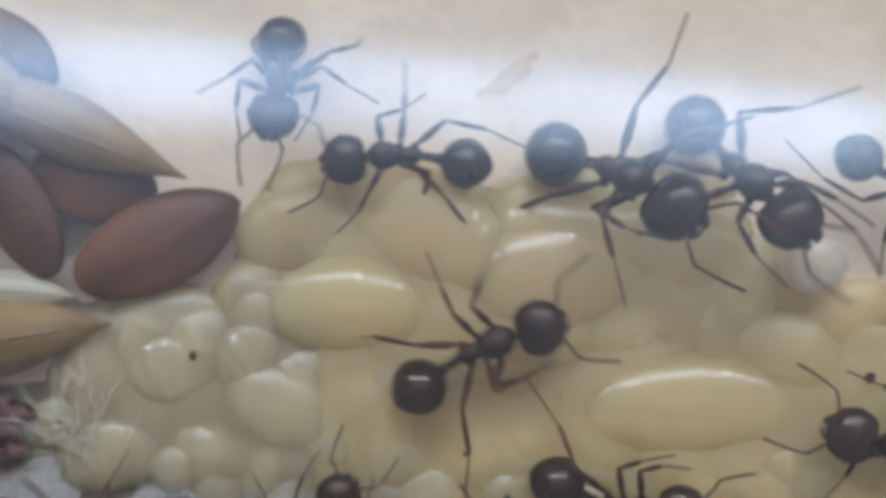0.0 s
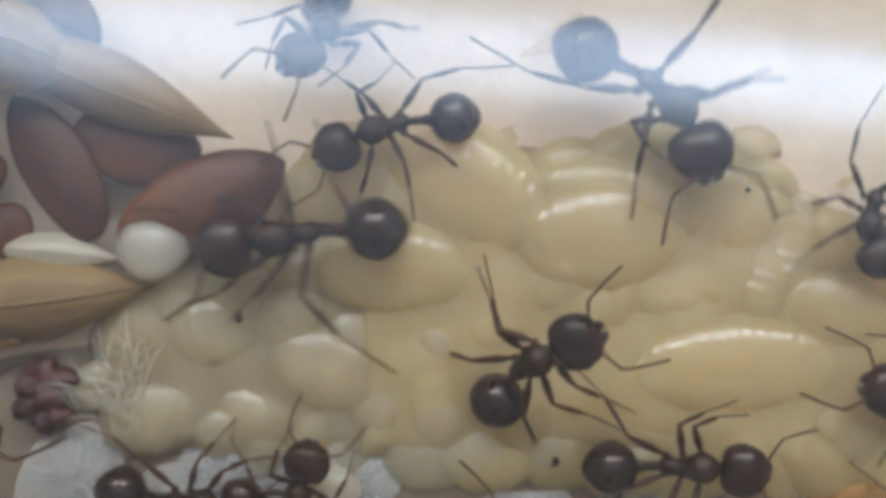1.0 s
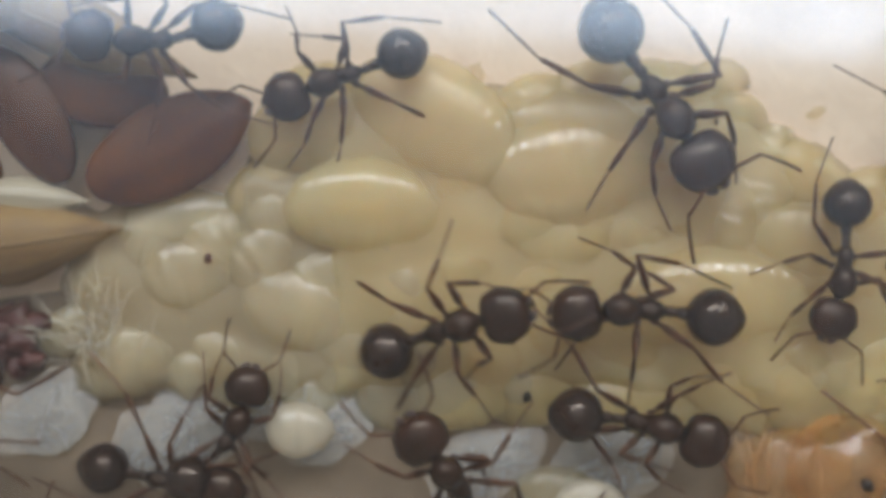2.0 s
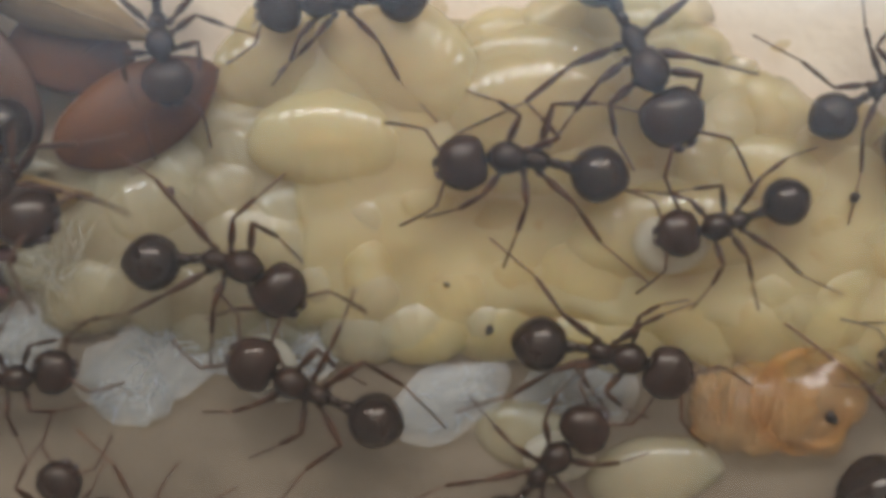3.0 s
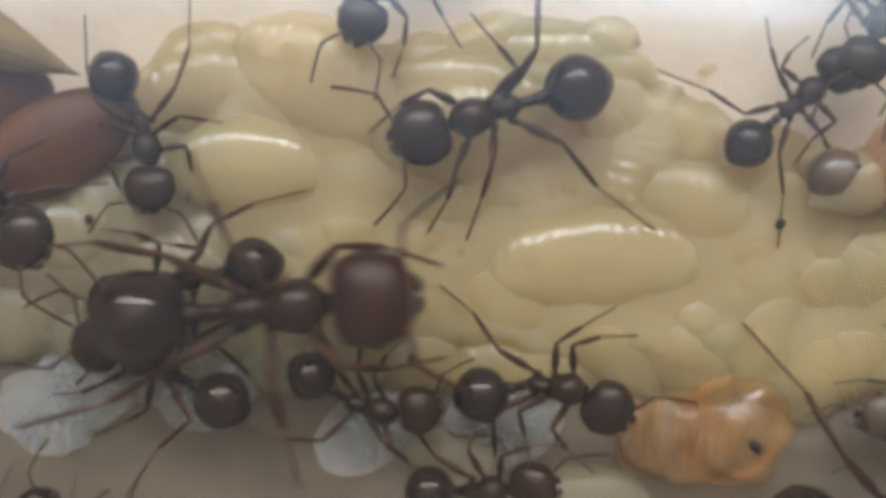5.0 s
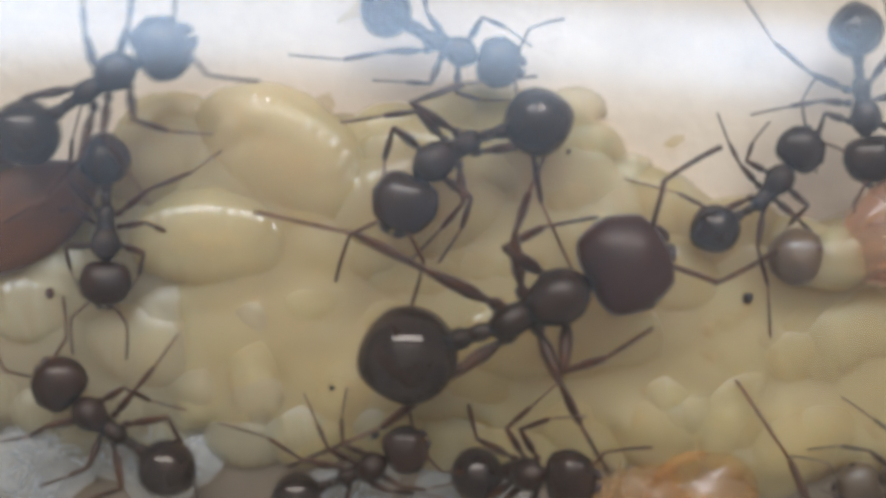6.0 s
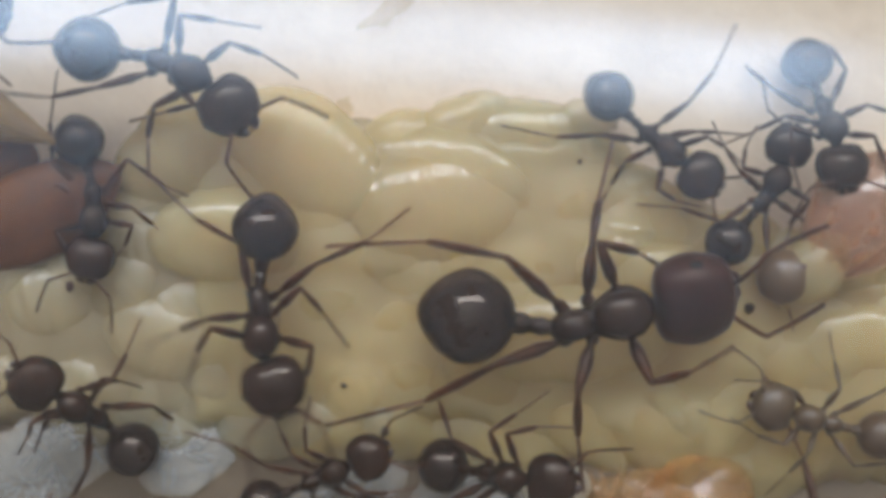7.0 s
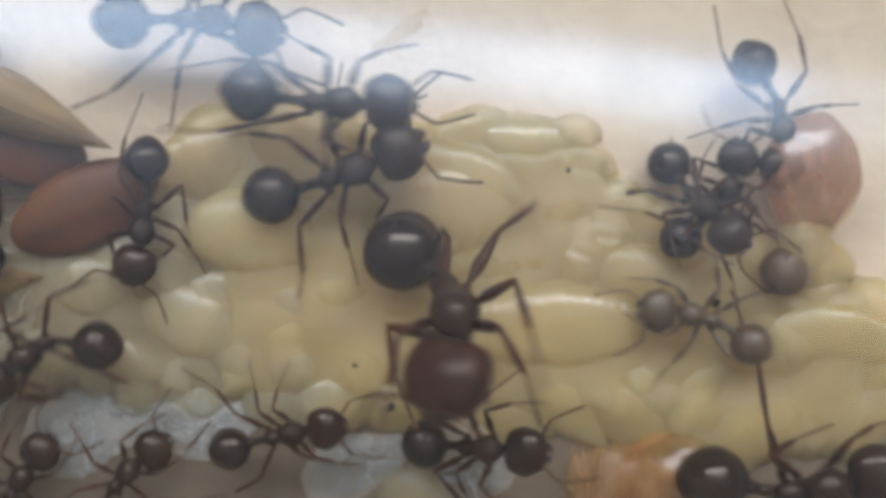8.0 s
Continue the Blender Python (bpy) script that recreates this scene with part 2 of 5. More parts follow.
def box(size, at=(0, 0, 0), bevel=0.0):
    """A box in metres with softened edges."""
    bm = bmesh.new()
    bmesh.ops.create_cube(bm, size=1.0)
    for v in bm.verts:
        v.co = Vector((v.co.x * size[0] + at[0], v.co.y * size[1] + at[1], v.co.z * size[2] + at[2]))
    if bevel:
        bmesh.ops.bevel(bm, geom=bm.edges, offset=bevel, segments=2, affect="EDGES")
    return bm


# ---- the room around ----
def room():
    low, high = -0.76, 2.0
    part_of = dict(kind="structure")
    tagged(new("floor", mesh_of("floor", box((5.2, 4.6, 0.1), (0, -0.9, low - 0.05)), M_ROOM, False)), "brown wooden floor of the room", "floor", **part_of)
    tagged(new("ceiling", mesh_of("ceiling", box((5.2, 4.6, 0.1), (0, -0.9, high + 0.05)), M_CEIL, False)), "white painted ceiling", "ceiling", **part_of)
    mid, tall = (low + high) / 2, high - low
    for name, size, at in (("wall_south", (5.2, 0.1, tall), (0, -3.15, mid)), ("wall_east", (0.1, 4.4, tall), (2.55, -0.9, mid)),
                           ("wall_west", (0.1, 4.4, tall), (-2.55, -0.9, mid))):
        tagged(new(name, mesh_of(name, box(size, at), M_WALL, False)), "plain cream painted wall", "wall", **part_of)
    # The window wall: four pieces round the opening.
    y = WINDOW_Y + 0.05
    x1, z0, z1 = WINDOW_W / 2, WINDOW_Z - WINDOW_H / 2, WINDOW_Z + WINDOW_H / 2
    bm = bmesh.new()
    for size, at in (((5.2, 0.1, z0 - low), (0, y, (low + z0) / 2)), ((5.2, 0.1, high - z1), (0, y, (high + z1) / 2)),
                     ((2.6 - x1, 0.1, z1 - z0), (-(2.6 + x1) / 2, y, WINDOW_Z)), ((2.6 - x1, 0.1, z1 - z0), ((2.6 + x1) / 2, y, WINDOW_Z))):
        verts = bmesh.ops.create_cube(bm, size=1.0)["verts"]
        for v in verts:
            v.co = Vector((v.co.x * size[0] + at[0], v.co.y * size[1] + at[1], v.co.z * size[2] + at[2]))
    tagged(new("wall_north", mesh_of("wall_north", bm, M_WALL, False)), "cream wall with a wide high window", "wall", **part_of)
    win = tagged(new("window_1"), "wide white-framed window with daylight behind", "window", **part_of)
    win.location = (0, y + 0.02, WINDOW_Z)
    for size, at in (((WINDOW_W, 0.06, 0.05), (0, 0, WINDOW_H / 2 - 0.025)), ((WINDOW_W, 0.06, 0.05), (0, 0, 0.025 - WINDOW_H / 2)),
                     ((0.05, 0.06, WINDOW_H - 0.1), (0.025 - x1, 0, 0)), ((0.05, 0.06, WINDOW_H - 0.1), (x1 - 0.025, 0, 0))):
        part("window_frame", mesh_of("window_frame", box(size, at, 0.006), M_FRAME, False), win)


room()

# ---- table, nest box and its clear arched cover ----
NEST_TURN = -6.5
table = thing("table", "pale wooden table under the nest box", "table")
part("tabletop", mesh_of("tabletop", box((1.4, 0.8, 0.03), (0, 0, -0.0192), 0.004), M_TABLE), table)
for sx in (-0.62, 0.62):
    for sy in (-0.33, 0.33):
        part("leg", mesh_of("leg", box((0.05, 0.05, 0.72), (sx, sy, -0.3955), 0.004), M_TABLE), table)


def nest_floor():
    """One uneven sheet of pale plaster, 90 by 30 mm and 4 mm thick."""
    bm = bmesh.new()
    nx, ny, w, d = 180, 64, 90.0, 32.0
    grid = [[None] * (ny + 1) for _ in range(nx + 1)]
    for i in range(nx + 1):
        for j in range(ny + 1):
            x, y = (i / nx - 0.5) * w, (j / ny - 0.5) * d - 1.5
            z = 0.22 * noise.noise((x * 0.16, y * 0.16, 1.7)) + 0.07 * noise.noise((x * 0.7, y * 0.7, 4.1))
            grid[i][j] = bm.verts.new(Vector((x, y, z)) * MM)
    for i in range(nx):
        for j in range(ny):
            bm.faces.new((grid[i][j], grid[i + 1][j], grid[i + 1][j + 1], grid[i][j + 1]))
    rim = [grid[i][0] for i in range(nx + 1)] + [grid[nx][j] for j in range(1, ny + 1)] + [grid[i][ny] for i in range(nx - 1, -1, -1)] + [grid[0][j] for j in range(ny - 1, 0, -1)]
    low = [bm.verts.new((v.co.x, v.co.y, -4.0 * MM)) for v in rim]
    n = len(rim)
    for k in range(n):
        bm.faces.new((rim[k], low[k], low[(k + 1) % n], rim[(k + 1) % n]))
    bm.faces.new(list(reversed(low)))
    ob = thing("ground", "pale beige uneven plaster floor of the ant nest", "nest floor", kind="structure", data=mesh_of("ground", bm, M_PLASTER))
    return ob


nest_floor()


def shade_patch():
    """Painted shade under the brood: a thin uneven darker sheet with a ragged edge."""
    bm = bmesh.new()
    n, m = 90, 26
    rings = []
    for j in range(m + 1):
        ring = []
        for i in range(n):
            a = 2 * math.pi * i / n
            edge = 1 + 0.10 * noise.noise((math.cos(a) * 2, math.sin(a) * 2, 3)) + 0.05 * noise.noise((math.cos(a) * 7, math.sin(a) * 7, 8))
            r = edge * j / m
            x, y = 4.5 + 22.0 * r * math.cos(a), -9.4 + 7.2 * r * math.sin(a) * (1 - 0.02 * math.cos(a))
            y -= 0.10 * (x - 4.5)
            z = 0.22 * noise.noise((x * 0.16, y * 0.16, 1.7)) + 0.07 * noise.noise((x * 0.7, y * 0.7, 4.1)) + 0.10 * (1 - (j / m) ** 6) + (0.03 if j < m else -0.02)
            ring.append(bm.verts.new(Vector((x, y, z)) * MM))
        rings.append(ring)
    for a, b in zip(rings, rings[1:]):
        for i in range(n):
            bm.faces.new((a[i], b[i], b[(i + 1) % n], a[(i + 1) % n]))
    bmesh.ops.remove_doubles(bm, verts=bm.verts, dist=1e-7)
    bmesh.ops.recalc_face_normals(bm, faces=bm.faces)
    thing("damp_crust", "darker brown sheet painting the shade on the nest floor", "nest floor", kind="structure", data=mesh_of("damp_crust", bm, M_SHADE))


shade_patch()

COVER_R, COVER_TOP, COVER_Y = 22.0, 11.5, -3.3


def cover():
    """A clear arch over the nest, 0.8 mm thick, on two upright side sheets."""
    ob = thing("nest_cover", "clear arched plastic cover over the ant nest", "cover", at=mm(0, COVER_Y, 0, 0, 0, NEST_TURN))
    arc = [radians(a) for a in range(-40, 41, 2)]
    outer, inner = ([(r * math.sin(a), COVER_TOP - COVER_R + r * math.cos(a)) for a in arc] for r in (COVER_R, COVER_R - 0.8))
    side, foot = outer[-1], -3.9
    inner_side = inner[-1]
    for name, loop in (("arch", outer + inner[::-1]), ("side_sheet", [(side[0], side[1] - 0.05), (side[0], foot), (side[0] - 0.7, foot), (side[0] - 0.7, side[1] - 0.62)]),
                       ("side_sheet", [(-side[0], side[1] - 0.05), (-side[0], foot), (0.7 - side[0], foot), (0.7 - side[0], side[1] - 0.62)])):
        bm = bmesh.new()
        rings = [[bm.verts.new(Vector((x, y, z)) * MM) for y, z in loop] for x in (-60.0, 60.0)]
        n = len(loop)
        for k in range(n):
            bm.faces.new((rings[0][k], rings[0][(k + 1) % n], rings[1][(k + 1) % n], rings[1][k]))
        for ring in rings:
            for k in range(n // 2 - 1):
                bm.faces.new((ring[k], ring[k + 1], ring[n - 2 - k], ring[n - 1 - k]))
        bmesh.ops.recalc_face_normals(bm, faces=bm.faces)
        part(name, mesh_of(name, bm, M_GLASS), ob)
    return ob


cover()


# ---- brood ----
def larva(x, y, turn, length, width, z=0.45, curl=0.25, mat=None, name="larva", label="", seed=0, ring=0.012):
    """A plump ringed grub lying on its side: rings along a bent body, a small head end and a darker gut inside."""
    rnd = random.Random(int(x * 31 + y * 57 + length * 11) + seed)
    mat = mat or (M_LARVA if length > 3.3 or rnd.random() < 0.3 else M_DULL)
    n = 48
    path, radii = [], []
    rings = 11
    for i in range(n):
        u = i / (n - 1)
        s = math.sin((u - 0.5) * math.pi)
        px = s * length / 2
        py = curl * width * (1 - s * s) - curl * width * 0.5
        body = max(0.0, 1 - abs(s) ** 2.2) ** 0.5
        body *= 1 - 0.16 * max(0, s)
        fold = 1 - ring * (1 - abs(math.cos(math.pi * rings * 0.5 * s)))
        px *= 1 - 0.02 * abs(s) ** 6
        path.append((px, py, 0))
        radii.append(max(0.02, width / 2 * body * fold))
    bm = loft(path, radii, 28, 0.58, wobble=0.05, seed=rnd.random() * 9)
    at = mm(x, y, z - 0.085 * width, rnd.uniform(-12, 12), rnd.uniform(-5, 5), turn)
    label = label or rnd.choice(("plump cream-yellow ant larva lying in the brood heap", "glossy ringed yellowish larva in the brood heap", "translucent honey-coloured larva among other brood"))
    ob = thing(name, label, "larva", "brood heap", at=at)
    part("body", mesh_of("body", bm, mat), ob)
    if length > 2.2 and mat in (M_LARVA, M_DULL) and rnd.random() < 0.6:
        gut = loft([(-length * 0.26, 0.0, -0.05), (-length * 0.1, curl * width * 0.3, -0.05), (length * 0.1, curl * width * 0.3, -0.05), (length * 0.26, 0, -0.05)],
                   [0.08 * width, 0.17 * width, 0.16 * width, 0.06 * width], 12)
        part("gut", mesh_of("gut", gut, M_GUT), ob, "brownish gut showing through the skin")
    head = ball((0.10 * width, 0.10 * width, 0.08 * width), (length / 2 - 0.085 * width, -curl * width * 0.5, 0.02), 12, 8)
    part("head", mesh_of("head", head, mat), ob)
    return ob


def pale(x, y, turn, length, width, z=0.4):
    return larva(x, y, turn, length, width, z, 0.12, M_PALE, "young_larva", "small whitish young larva in a clump of brood", 0, 0.012)


larva(-1.13, 1.16, -29, 4.83, 3.20, 0.55)
larva(-2.74, -0.87, -4, 4.05, 2.49, 0.75)
larva(2.73, -0.03, 4, 4.69, 3.41, 0.6)
larva(3.70, 2.40, -1, 1.85, 1.35, 0.3)
larva(6.29, 2.23, 19, 1.70, 1.28, 0.3)
larva(7.49, -0.30, 79, 3.12, 2.13, 0.45)
larva(5.94, -3.30, 1, 5.68, 2.77, 0.65)
larva(4.44, -1.70, -9, 3.69, 1.85, 0.4)
larva(1.71, -1.31, -1, 3.27, 1.85, 0.4)
larva(-3.86, 1.19, 9, 3.69, 2.41, 0.4)
larva(-0.46, -2.51, 19, 2.70, 1.70, 0.45)
larva(-1.77, -3.85, 69, 2.13, 1.85, 0.4)
larva(0.66, -4.75, 19, 3.27, 2.41, 0.35)
larva(3.40, -4.42, -31, 3.27, 2.27, 0.35)
larva(-5.31, -0.29, 29, 1.99, 1.56, 0.35)
larva(8.48, -2.19, -21, 3.69, 2.41, 0.4)
larva(8.87, -5.36, 9, 2.41, 1.56, 0.5)
pale(-4.48, -3.31, -23, 3.48, 2.41, 0.5)
pale(-7.33, -2.20, 9, 2.84, 2.13, 0.5)
pale(-9.47, -2.32, 69, 2.13, 1.70, 0.4)
pale(-9.03, -4.73, 9, 2.34, 1.49, 0.45)
pale(-7.25, -4.90, -1, 1.49, 1.42, 0.45)
pale(-7.53, -0.98, 9, 3.27, 1.70, 0.4)
pale(-3.35, -4.41, -31, 2.41, 1.85, 0.4)
pale(-5.76, -2.01, 39, 1.85, 1.28, 0.35)
pale(-8.20, -3.41, -21, 2.13, 1.28, 0.35)
pale(-10.35, -3.67, 29, 1.85, 1.28, 0.35)
pale(-5.94, -5.16, 59, 1.99, 1.56, 0.35)
pale(-4.22, -5.47, 9, 1.85, 1.42, 0.3)
larva(8.34, -4.89, -2, 1.62, 1.41, 0.55)
larva(9.99, -5.26, 60, 2.95, 1.48, 0.6)
larva(10.74, -3.58, 8, 3.09, 1.83, 0.4)
larva(7.01, -0.86, 73, 3.37, 2.11, 0.4)
larva(-1.44, -3.89, 68, 2.67, 1.97, 0.4)
larva(-3.71, -3.40, 58, 2.53, 2.11, 0.35)
larva(2.31, -2.00, -12, 3.37, 1.97, 0.35)
pale(-0.56, -5.45, 6, 2.32, 1.48, 0.5)
pale(1.10, -5.45, -2, 1.34, 1.27, 0.5)
pale(-5.24, -2.01, 38, 2.39, 2.11, 0.4)
pale(-8.89, -4.54, -2, 2.25, 2.11, 0.45)
pale(-2.06, -5.72, -12, 2.25, 1.55, 0.35)
pale(-3.46, -4.83, 18, 2.11, 1.69, 0.3)
pale(5.36, -9.32, 8, 3.52, 1.83, 0.45)
pale(-6.33, -5.04, -22, 2.53, 1.69, 0.3)
pale(2.13, -8.39, -12, 2.81, 1.83, 0.25)
larva(-4.14, 2.03, 88, 1.97, 1.76, 0.4)
larva(4.68, 1.76, -2, 4.08, 2.11, 0.3)
larva(11.97, -6.05, 18, 2.79, 2.30, 0.45)
larva(12.73, -3.63, -2, 2.51, 2.23, 0.5)
larva(5.06, 1.86, 8, 3.20, 1.81, 0.3)
larva(6.42, 0.27, 68, 3.34, 1.67, 0.4)
larva(6.59, 1.18, -0, 1.84, 1.63, 0.35)
larva(4.16, 2.05, -0, 1.56, 1.13, 0.3)
larva(13.74, -3.52, -2, 4.79, 2.08, 0.5)
larva(11.68, -5.98, 61, 3.04, 2.40, 0.4)
larva(2.66, 0.87, -7, 4.84, 2.20, 0.55)
larva(12.55, -4.00, -1, 3.17, 2.07, 0.4)


def brood_bed(name, label, mat, x0, x1, y0, top, seed, height):
    """Eggs and tiny grubs packed between the larvae: one low lumpy sheet that falls to the floor at a ragged edge."""
    bm = bmesh.new()
    step = 0.16
    nx, ny = int((x1 - x0) / step), int(10.0 / step)
    grid = {}
    for i in range(nx + 1):
        x = x0 + i * step
        ragged = 0.5 * noise.noise((x * 0.5, seed, 0)) + 0.25 * noise.noise((x * 1.7, seed, 3))
        for j in range(ny + 1):
            y = -7.4 + j * step
            inside = min(x - x0 - 0.4 * noise.noise((y, seed, 7)), x1 - x - 0.5 * noise.noise((y * 0.8, seed, 9)), y - y0(x) - ragged, top(x) + ragged - y)
            if inside < -0.1:
                continue
            rise = min(1.0, max(0.0, inside / 0.9))
            rise = rise * rise * (3 - 2 * rise)
            lump = noise.voronoi((x * 0.62 + seed, y * 0.75, 0.3))[0][0]
            z = -0.15 + rise * (height + 0.15 + 0.20 * (0.45 - lump) + 0.10 * noise.noise((x * 0.5, y * 0.5, seed)))
            grid[i, j] = bm.verts.new(Vector((x, y, z)) * MM)
    for i, j in grid:
        corners = [(i, j), (i + 1, j), (i + 1, j + 1), (i, j + 1)]
        if all(c in grid for c in corners):
            bm.faces.new([grid[c] for c in corners])
    for v in [v for v in bm.verts if not v.link_faces]:
        bm.verts.remove(v)
    thing(name, label, "brood", "brood heap", "stuff", mesh_of(name, bm, mat))


brood_bed("brood_bed", "packed honey-coloured eggs and tiny grubs under the larvae", M_BED, -4.4, 15.5,
          lambda x: -5.9 - 0.06 * max(0.0, x) if x < 9.5 else -7.3, lambda x: 2.5 if x < 6 else max(-1.6, 2.5 - 0.62 * (x - 6)), 2.3, 0.72)
brood_bed("young_brood_bed", "packed whitish eggs and tiny grubs under young larvae", M_YOUNG_BED, -10.8, -1.6,
          lambda x: -5.7, lambda x: -0.2 if x < -6 else 1.0, 5.1, 0.66)


def filler():
    """The lower layer of the heap: larvae half buried under the ones on top."""
    rnd = random.Random(21)
    for i in range(15):
        for j in range(6):
            x, y = -8.6 + i * 1.68 + rnd.uniform(-0.45, 0.45), -5.9 + j * 1.5 + rnd.uniform(-0.4, 0.4)
            top = 2.0 if x < 6 else 2.0 - 0.42 * (x - 6)
            if y > top or (x < -5 and y > -0.2) or (x < -2 and y < -5.2):
                continue
            young = x < -1.5 and y < 0.5
            place = (x, y, rnd.uniform(-40, 60), rnd.uniform(1.9, 2.5) if young else rnd.uniform(2.4, 3.4), rnd.uniform(1.6, 2.1), rnd.uniform(0.28, 0.42))
            if young:
                pale(*place)
            else:
                larva(*place, mat=M_FILL, ring=0.01)


filler()


# ---- seeds and husks ----
STORE = []


def flax_seed(x, y, turn, length, width, z=0.9, tilt=0, label="glossy red-brown flax seed in the seed store"):
    def shape(c):
        beak = 0.32 * max(0.0, -c.x) ** 3
        return Vector((c.x, c.y * (1 - beak) + 0.06 * (1 - c.x * c.x), c.z * (1 - 0.3 * abs(c.y))))
    ob = thing("seed", label, "seed", "seed store", at=mm(x, y, z, tilt, 0, turn))
    part("seed_coat", mesh_of("seed_coat", ball((length / 2, width / 2, width * 0.26), (0, 0, 0), 40, 26, shape), M_FLAX), ob)
    part("hilum", mesh_of("hilum", ball((0.10, 0.07, 0.06), (-length / 2 + 0.06, 0.05, 0.04), 10, 8), M_CRUMB), ob)
    STORE.append(ob)
    return ob


def husk(x, y, turn, length, width, z=1.5, tilt=0, mat=None, pitch=0):
    """A canary-seed husk: two keeled straw halves that meet in a pointed tip."""
    mat = mat or M_HUSK
    ob = thing("grain_husk", "pale straw-coloured pointed grain husk in the seed store", "husk", "seed store", at=mm(x, y, z, tilt, pitch, turn))
    for side in (1, -1):
        def shape(c):
            taper = (1 - 0.72 * max(0.0, c.x) ** 1.5) * (1 - 0.2 * max(0.0, -c.x) ** 2)
            keel = 1 + 0.22 * max(0.0, 1 - abs(c.z) * 4)
            ribs = 1 + 0.018 * math.cos(18 * math.atan2(c.z, c.y))
            return Vector((c.x, (max(0.0, c.y * side) * side * keel * taper) * ribs + side * 0.012, c.z * taper * ribs))
        part("husk_half", mesh_of("husk_half", ball((length / 2, width / 2, width * 0.40), (0, 0, 0), 48, 30, shape), mat), ob)
    tip = loft([(length * 0.46, 0, 0), (length * 0.5, 0, 0), (length * 0.53, 0.01, 0)], [0.09 * width, 0.05 * width, 0.012 * width], 8)
    part("tip", mesh_of("tip", tip, mat), ob)
    STORE.append(ob)
    return ob


flax_seed(-7.63, 1.01, 207, 4.62, 2.34, 0.95, -8)
flax_seed(-9.26, 2.58, 169, 3.27, 2.13, 0.8, 6)
flax_seed(-11.25, 1.90, -59, 4.12, 1.92, 1.0, 10)
flax_seed(-11.41, 5.79, 149, 3.12, 1.99, 1.2, 0)
flax_seed(-12.75, 0.08, 59, 2.13, 1.56, 0.7, 0)
flax_seed(-14.42, 1.37, 19, 3.98, 1.99, 0.8, 0)
flax_seed(-15.36, 4.91, -31, 3.69, 1.99, 0.9, 0)
husk(-9.62, 3.79, -23, 6.0, 1.42, 1.75, 15)
husk(-12.27, 4.81, -17, 4.54, 1.99, 1.9, -10)
husk(-11.20, -0.23, -5, 2.98, 0.85, 0.9, 0, M_SILVER)
husk(-11.78, -1.35, 6, 5.68, 1.78, 0.9, 10)
husk(-14.74, -1.88, -13, 5.11, 1.85, 0.8, 0)
husk(-15.95, 3.08, 9, 5.96, 1.85, 1.3, 0)


# ---- crumbs, floor marks and a painted reflection, white tufts, the amber skin ----
def grit(x, y, size, z=0.95, mat=None, label="tiny dark grit speck lying on the brood", name="speck"):
    mat = mat or M_SPECK
    rnd = random.Random(int(x * 91 + y * 17))
    o = rnd.random() * 20
    bm = ball((size, size * 0.85, size * 0.7), (0, 0, 0), 16, 10, lambda c: c * (1 + 0.35 * noise.noise((c.x * 1.6 + o, c.y * 1.6, c.z * 1.6))))
    return thing(name, label, "debris", "specks", data=mesh_of(name, bm, mat), at=mm(x, y, z, 0, 0, rnd.uniform(0, 360)))


def crumb(x, y, size, z=0.6):
    ob = thing("crumb", "ragged dark red crumb of chewed food", "debris", at=mm(x, y, z))
    rnd = random.Random(5)
    for k in range(7):
        a = k * 0.9
        r = size * (0.0 if k == 0 else 0.62)
        o = rnd.random() * 30
        bm = ball((size * rnd.uniform(0.35, 0.6), size * rnd.uniform(0.3, 0.5), size * 0.35), (r * math.cos(a), r * math.sin(a) * 1.2, rnd.uniform(-0.1, 0.15)), 16, 10,
                  lambda c: c * (1 + 0.6 * noise.noise((c.x * 2 + o, c.y * 2, c.z * 2))))
        part("lump", mesh_of("lump", bm, M_CRUMB), ob)
    return ob


def stain(x, y, turn, length, width, z=0.22):
    bm = ball((length / 2, width / 2, 0.05), (0, 0, 0), 28, 8, lambda c: Vector((c.x, c.y, c.z)) * (1 + 0.5 * noise.noise((c.x * 1.4 + x, c.y * 1.4 + y, 0))))
    return thing("smear", "faint brown floor mark for dried debris and a painted reflection", "stain", "smears", data=mesh_of("smear", bm, M_SMEAR_REFLECTION), at=mm(x, y, z, 0, 0, turn))


